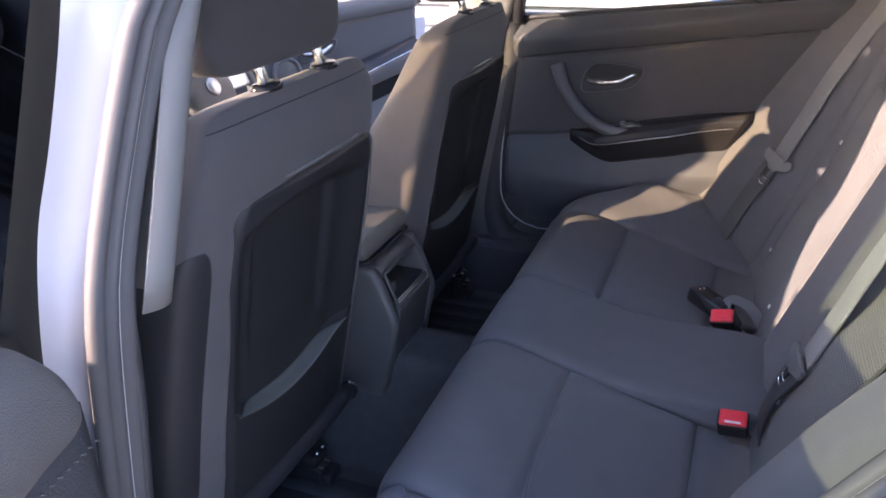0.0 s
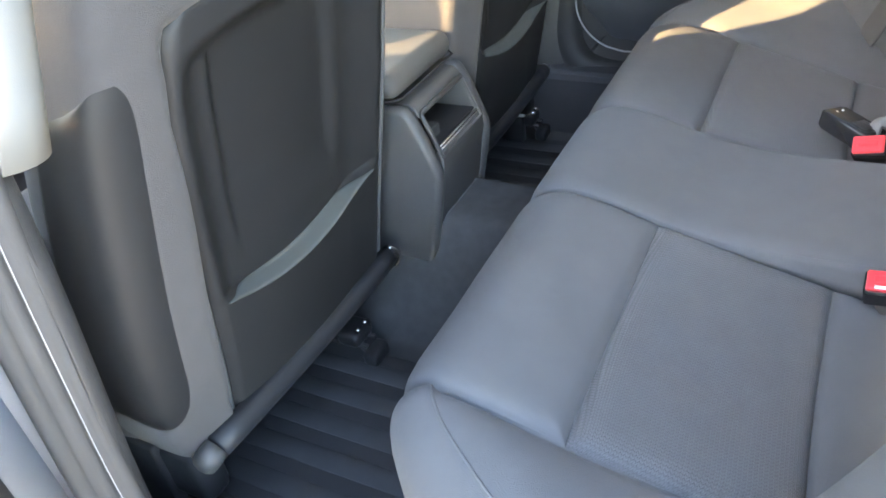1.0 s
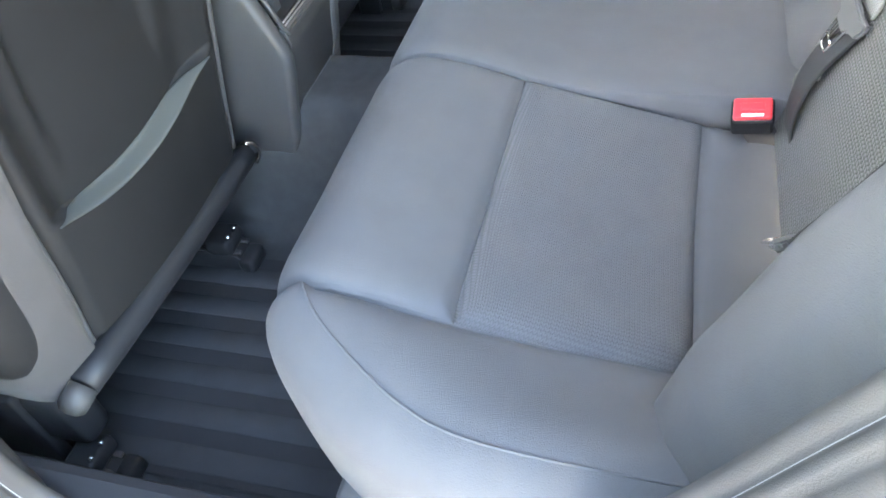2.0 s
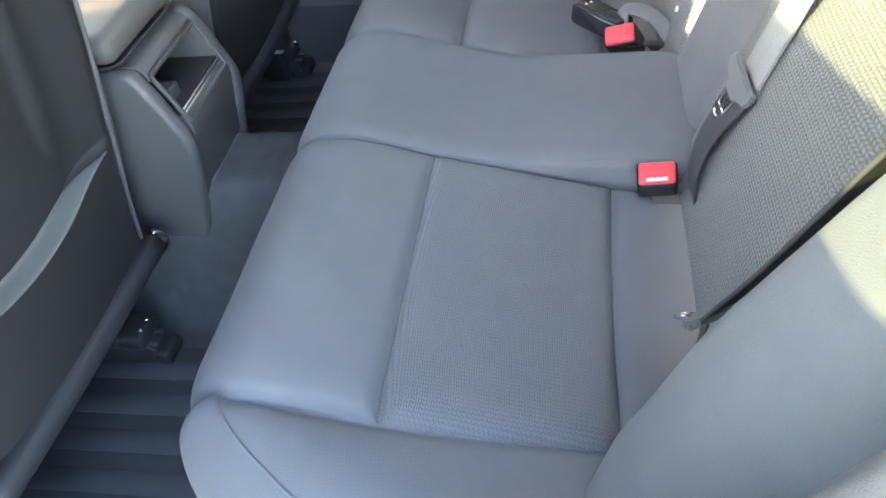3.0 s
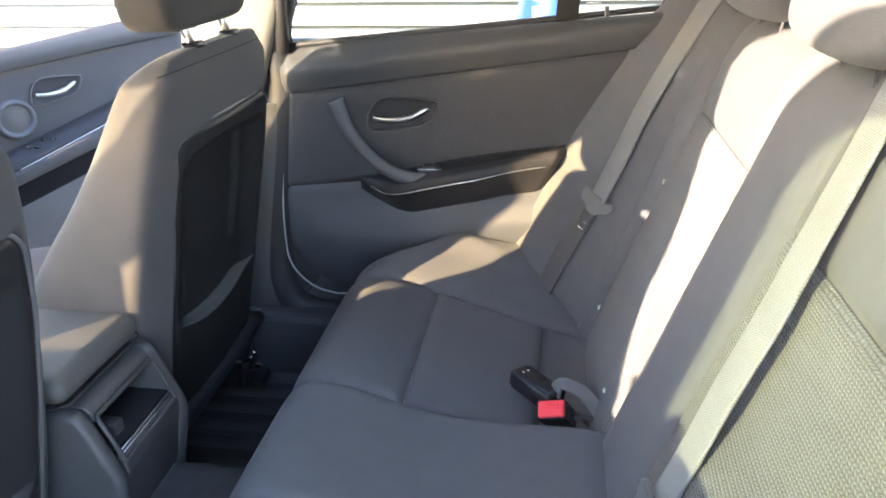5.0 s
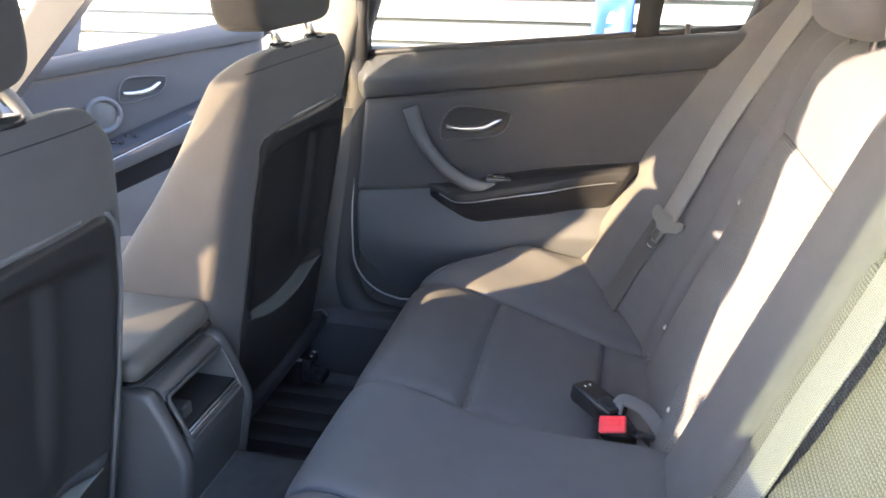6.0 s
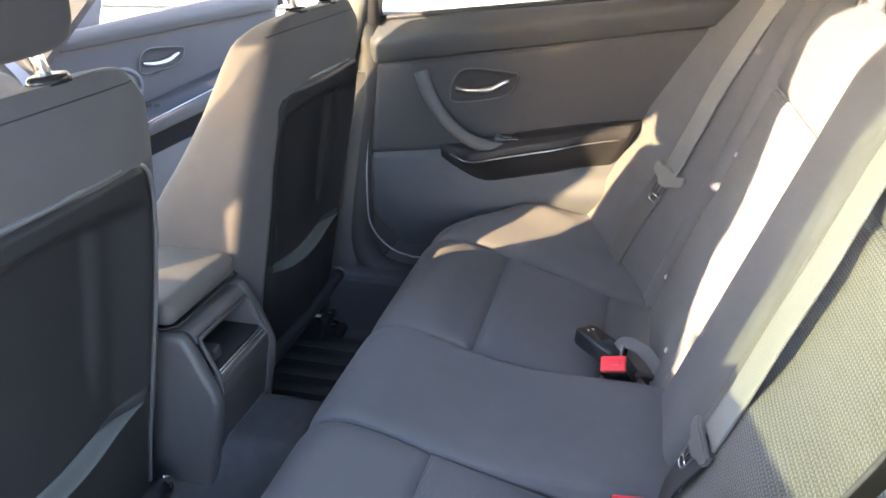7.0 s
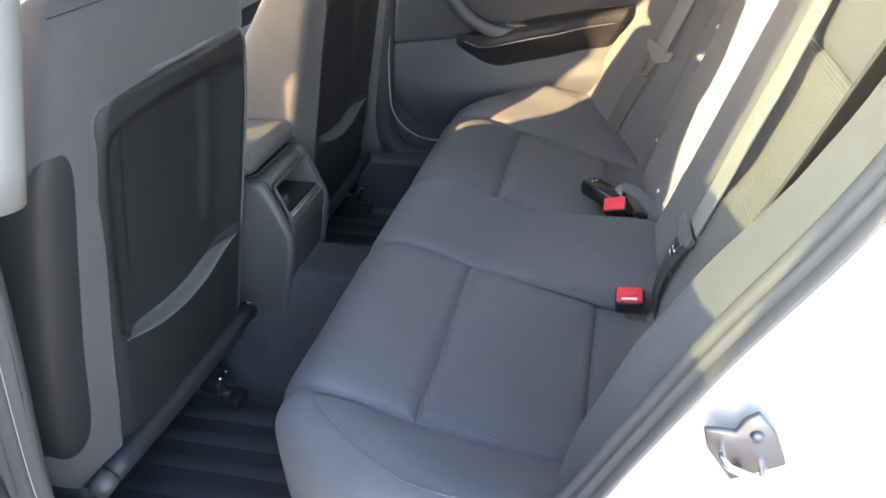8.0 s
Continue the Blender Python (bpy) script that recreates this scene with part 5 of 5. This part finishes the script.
for q in ((0, 2, 3, 1), (2, 4, 5, 3), (4, 6, 7, 5), (6, 0, 1, 7), (1, 3, 5, 7), (0, 6, 4, 2)):
    sh.faces.new([vv[i] for i in q])
bmesh.ops.recalc_face_normals(sh, faces=sh.faces[:])
part("door_shell", sh, PAINT, front_door, "white painted door shell", smooth=False)


def fd_bar(name, pts, a, b, material, label=""):
    part(name, sweep(pts, [(-a, -b), (a, -b), (a, b), (-a, b)], up=FD.n), material, front_door, label)


for z in (0.40, 0.70):
    part("hinge", box((0.77, 1.80, z - 0.03), (0.83, 1.875, z + 0.03), 0.006), STEEL, front_door, "dark steel hinge")
# armrest with switches: a sloping black top, a cloth band under it, a black pocket below
def fd_top(s):
    return 0.690 + 0.277 * (s - 0.347)


def fd_lip(s):
    return 0.646 + 0.302 * (s - 0.337)


def fd_low(s):
    return 0.600 + 0.258 * (s - 0.34)


def fd_run(name, section, material, parent, label="", s0=0.15, s1=0.88):
    bm = bmesh.new()
    rows = [[bm.verts.new(fd_face(s, z, 0.002 + d * smooth(0.12, 0.3, s))) for d, z in section(s)] for s in span(s0, s1, 30)]
    for a, b in zip(rows, rows[1:]):
        for j in range(len(a) - 1):
            bm.faces.new((a[j], a[j + 1], b[j + 1], b[j]))
    bmesh.ops.recalc_face_normals(bm, faces=bm.faces[:])
    return part(name, bm, material, parent, label)


fd_arm = fd_run("armrest", lambda s: [(0.0, fd_top(s)), (0.008, fd_top(s) + 0.003), (0.03, fd_top(s) * 0.6 + fd_lip(s) * 0.4 - 0.002), (0.046, fd_lip(s) + 0.007), (0.050, fd_lip(s)), (0.047, fd_lip(s) - 0.005)], ARM_BLACK, front_door, "dark armrest")
fd_run("armrest_band", lambda s: [(0.046, fd_lip(s) - 0.002), (0.052, fd_lip(s) - 0.006), (0.056, fd_lip(s) - 0.016), (0.055, fd_low(s) + 0.010), (0.050, fd_low(s)), (0.0, fd_low(s) - 0.004)], DOOR_CLOTH, fd_arm, "brown-grey band under the armrest")
part("bright_strip", sweep([fd_face(s, fd_lip(s) - 0.003, 0.0525) for s in span(0.30, 0.88, 20)], circle(0.0014, 6)), SILVER, fd_arm)
part("grip_line", sweep([fd_face(s, fd_top(s) - 0.004, 0.013) for s in span(0.45, 0.60, 10)], circle(0.0015, 6)), STRAP, fd_arm)
plate = bmesh.new()
pv = [plate.verts.new(fd_face(s, fd_top(s) * (1 - k) + fd_lip(s) * k + dz, 0.002 + 0.05 * k)) for dz in (0.0, 0.004) for s, k in ((0.325, 0.16), (0.435, 0.16), (0.435, 0.72), (0.325, 0.72))]
for q in ((0, 1, 2, 3), (4, 5, 6, 7), (0, 1, 5, 4), (1, 2, 6, 5), (2, 3, 7, 6), (3, 0, 4, 7)):
    plate.faces.new([pv[i] for i in q])
bmesh.ops.recalc_face_normals(plate, faces=plate.faces[:])
plate = part("switch_plate", plate, ARM_BLACK, fd_arm, "black switch plate", smooth=False)
for k in range(4):
    s0, w = 0.348 + 0.020 * (k % 2) + 0.046 * (k // 2), 0.33 + 0.2 * (k % 2)
    q = fd_face(s0, fd_top(s0) * (1 - w) + fd_lip(s0) * w + 0.007, 0.002 + 0.05 * w)
    part("window_switch", box(q - Vector((0.008, 0.007, 0.005)), q + Vector((0.008, 0.007, 0.004)), 0.003), GLOSS, plate)
fd_patch(lambda s: 0.517 + 0.26 * (s - 0.343), lambda s: fd_low(s) + 0.004, POCKET, 0.22, 0.88, 0.004, "black pocket under the armrest")
# speaker
spk_c = (0.337, 0.765)
spk_pts = lambda r, d: [fd_face(spk_c[0] + r * math.cos(t), spk_c[1] + r * math.sin(t), d) for t in span(0, 2 * math.pi, 32)[:-1]]
spk = bmesh.new()
rr = [[spk.verts.new(p) for p in spk_pts(r, d)] for r, d in ((0.057, 0.0), (0.055, 0.010), (0.050, 0.013), (0.043, 0.010), (0.040, 0.002))]
for a, b in zip(rr, rr[1:]):
    for j in range(len(a)):
        spk.faces.new((a[j], a[(j + 1) % len(a)], b[(j + 1) % len(a)], b[j]))
spk.faces.new(rr[-1])
bmesh.ops.recalc_face_normals(spk, faces=spk.faces[:])
speaker = part("speaker", spk, SOFT_LOW, front_door, "round grey speaker ring")
grille = bmesh.new()
rr = [[grille.verts.new(p) for p in spk_pts(r, d)] for r, d in ((0.0402, 0.0025), (0.025, 0.0045), (0.01, 0.006))]
for a, b in zip(rr, rr[1:]):
    for j in range(len(a)):
        grille.faces.new((a[j], a[(j + 1) % len(a)], b[(j + 1) % len(a)], b[j]))
grille.faces.new(rr[-1])
bmesh.ops.recalc_face_normals(grille, faces=grille.faces[:])
part("grille", grille, CONSOLE_FACE, speaker, "dark speaker mesh")
# opener, at the same height on the front door
handle(front_door, lambda y, z, d: fd_face(fd_s(1.235) - (y - 0.369) * 1.0, z - 0.062, -d), FD.n)
# mirror corner, window frame and glass
tri = bmesh.new()
tv = [tri.verts.new(FD.at(s, o, z)) for o in (-0.025, -0.05) for s, z in ((0.20, fd_belt(0.2) + 0.03), (0.297, fd_belt(0.297) + 0.03), (0.345, 1.085))]
for q in ((0, 1, 2), (3, 5, 4), (0, 3, 4, 1), (1, 4, 5, 2), (2, 5, 3, 0)):
    tri.faces.new([tv[i] for i in q])
part("mirror_corner", tri, STRAP, front_door, smooth=False)
fd_bar("window_frame", [FD.at(0.05, -0.045, 0.90), FD.at(0.34, -0.06, 1.13), FD.at(0.62, -0.1, 1.33), FD.at(0.85, -0.12, 1.40), FD.at(0.94, -0.06, 0.95)], 0.018, 0.012, RUBBER)
part("glass", grid(lambda s, z: FD.at(s, -0.05 - 0.2 * (z - 0.95), z), [0.3, 0.6, 0.93], [0.93, 1.1, 1.33]), GLASS, front_door, "clear side window")

# near rear door, open, beside the camera
RD = Swing(RD_HINGE, RD_DIR)
RD.n = Vector((-RD.u.y, RD.u.x, 0))
if RD.n.y > 0:
    RD.n = -RD.n
near_door = tagged(empty("car_door"), "open rear door with dark trim panel and window frame", "car door", group="car doors")


def rd_face(s, z, d=0.0):
    return RD.at(s, 0.10 + d, z)


def rd_top(s):
    return 1.001 + 0.075 * s


sh = bmesh.new()
rows = []
for s in [-0.03, 0.010, 0.013, 0.045, 0.05] + span(0.12, 0.92, 10):
    q = 0.055 if s > 0.046 else 0.012
    top = rd_top(s) - 0.02 if s > 0.046 else (0.90 if s > 0.0115 else 0.79)
    rows.append([sh.verts.new(RD.at(s, o, z)) for o, z in ((q, 0.28), (q, top), (0.0, top), (-0.02, min(0.8, top - 0.03)), (-0.03, 0.6), (0.0, 0.28))])
for a, b in zip(rows, rows[1:]):
    for j in range(6):
        sh.faces.new((a[j], a[(j + 1) % 6], b[(j + 1) % 6], b[j]))
sh.faces.new(rows[0][::-1])
sh.faces.new(rows[-1])
bmesh.ops.recalc_face_normals(sh, faces=sh.faces[:])
part("door_shell", sh, PAINT, near_door, "white painted door shell")


def rd_roll(s, a):
    """The padded roll under the window, rounded off at the hinge end."""
    k = math.sqrt(max(0.0, 1 - (1 - min(1, (s - 0.105) / 0.03)) ** 2))
    t = min(1, (s - 0.105) / 0.085)
    top = rd_top(s) + 0.012 - 0.125 * (1 - math.sqrt(max(0.0, 1 - (1 - t) ** 2)))
    ang = math.pi * (0.5 - 1.1 * a)
    return RD.at(s, 0.092 + 0.040 * k * max(0, math.cos(ang)), (top + 0.895) / 2 + (top - 0.895) / 2 * math.sin(ang))


part("upper_roll", grid(rd_roll, [0.105, 0.107, 0.112, 0.12, 0.13, 0.145] + span(0.165, 0.92, 24), span(0, 1, 20), 0.004, back=-RD.n), LEATHER, near_door, "padded grey upper trim")
part("trim_panel", grid(lambda s, z: rd_face(s, z, 0.006 + 0.004 * math.sin(s * 9) - 0.01 * math.exp(-((s - 0.075) / 0.01) ** 2)), span(0.075, 0.92, 30), span(0.36, 0.905, 20), 0.006, back=-RD.n), DOOR_CLOTH, near_door, "dark textured trim panel")
st = [rd_face(0.085 + 0.006 * k, 0.870 + 0.0012 * k + 0.003 * (k % 2), 0.0125) for k in range(80)]
for a, b in zip(st[::2], st[1::2]):
    part("stitch", sweep([a, b], circle(0.0008, 5)), TONGUE, near_door)
part("window_frame", sweep(spline([RD.at(0.084, 0.040, 0.86), RD.at(0.090, 0.048, 0.94), RD.at(0.102, 0.080, 1.06), RD.at(0.107, 0.115, 1.15), RD.at(0.112, 0.150, 1.25), RD.at(0.130, 0.182, 1.35), RD.at(0.22, 0.21, 1.43), RD.at(0.48, 0.215, 1.46), RD.at(0.8, 0.18, 1.38), RD.at(0.92, 0.06, 1.08)], 6), [(-0.048, -0.012), (0.030, -0.018), (0.048, -0.006), (0.048, 0.006), (0.030, 0.018), (-0.048, 0.012)], up=RD.n), FRAME, near_door, "dark window frame with rubber lip")
part("glass", grid(lambda s, z: RD.at(s, 0.060 + 0.36 * (z - 0.95), z), [0.12, 0.5, 0.88], [0.96, 1.1, 1.43]), GLASS_GREEN, near_door, "green tinted side window")
part("belt_seal", sweep([RD.at(s, 0.05, rd_top(s) - 0.024) for s in span(0.12, 0.92, 10)], [(-0.047, -0.012), (0.047, -0.012), (0.042, 0.014), (-0.042, 0.014)]), FRAME, near_door, "black rubber window seal")
part("quarter_bar", sweep([RD.at(0.62, 0.055, 1.0), RD.at(0.63, 0.18, 1.43)], [(-0.015, -0.012), (0.015, -0.012), (0.015, 0.012), (-0.015, 0.012)], up=RD.n), PLASTIC, near_door)

for z in (0.45, 0.78):
    part("hinge", box((RD.h.x - 0.01, RD.h.y - 0.02, z - 0.03), (RD.h.x + 0.02, RD.h.y + 0.03, z + 0.03), 0.005), STEEL, near_door, "dark steel hinge")

# near front door, closed, out of sight beyond the seat
nf = tagged(empty("car_door"), "closed front door on the near side", "car door", group="car doors")
part("door_shell", box((-0.775, 0.85, 0.22), (-0.70, 1.95, NF_BELT), 0.02), SOFT, nf)
part("window_frame", sweep([(-0.745, 1.82, NF_BELT), (-0.70, 1.46, 1.125), (-0.66, 1.20, 1.315), (-0.63, 0.88, 1.44)], [(-0.036, -0.02), (0.036, -0.02), (0.036, 0.02), (-0.036, 0.02)], up=(1, 0, 0)), RUBBER, nf)
# Unseen oversized corner plate, added to keep sun off the far seat.
sun_block = bmesh.new()
tv = [sun_block.verts.new((x, y, z)) for x in (-0.745, -0.715) for y, z in ((1.395, NF_BELT - 0.01), (1.80, NF_BELT - 0.01), (1.60, 1.22), (1.40, 1.23))]
for q in ((0, 1, 2, 3), (7, 6, 5, 4), (0, 4, 5, 1), (1, 5, 6, 2), (2, 6, 7, 3), (3, 7, 4, 0)):
    sun_block.faces.new([tv[i] for i in q])
bmesh.ops.recalc_face_normals(sun_block, faces=sun_block.faces[:])
part("mirror_corner", sun_block, PLASTIC, nf, smooth=False)
part("window_upright", sweep([(-0.745, 0.835, 0.93), (-0.72, 0.787, 1.15), (-0.63, 0.705, 1.46)], [(-0.05, -0.015), (0.05, -0.015), (0.05, 0.015), (-0.05, 0.015)], up=(1, 0, 0)), RUBBER, nf)

part("glass", grid(lambda y, z: Vector((-0.735 + 0.32 * (z - 0.97), y, z)), span(0.92, 1.84, 8), span(0.97, 1.43, 4)), GLASS_BRONZE, nf, "lightly tinted side window")

# ---- outside: ribbed siding ----
siding = tagged(empty("wall_outside"), "white ribbed metal siding beyond the car, sunlit", "wall", kind="structure")
for i in range(30):
    z0 = GROUND + i * 0.13
    part("panel", sweep([(3.6, -7, z0), (3.6, 9, z0)], [(0.0, 0.0), (0.006, 0.03), (0.006, 0.075), (0.0, 0.097), (-0.03, 0.1), (-0.06, 0.1), (-0.06, 0.0)], up=(0, 0, 1)), SIDING, siding, smooth=False)
    # Dark backing strip stands in for the shade inside the groove.
    part("joint", sweep([(3.625, -7, z0 + 0.1), (3.625, 9, z0 + 0.1)], [(0.0, 0.0), (0.0, 0.012), (0.008, 0.015), (0.0, 0.018), (0.0, 0.03), (-0.02, 0.03), (-0.02, 0.0)], up=(0, 0, 1)), JOINT, siding, smooth=False)

sheet = part("blue_sheet", grid(lambda u, v: (3.535 - 0.012 * math.sin(u * 9) * math.sin(v * 7), 0.10 + 0.24 * u * (0.75 + 0.25 * (1 - v)), 0.70 + 0.55 * v), span(0, 1, 16), span(0, 1, 20), 0.004, back=(1, 0, 0)), BLUE)
tagged(sheet, "blue plastic sheet hung on the white siding", "sheet")
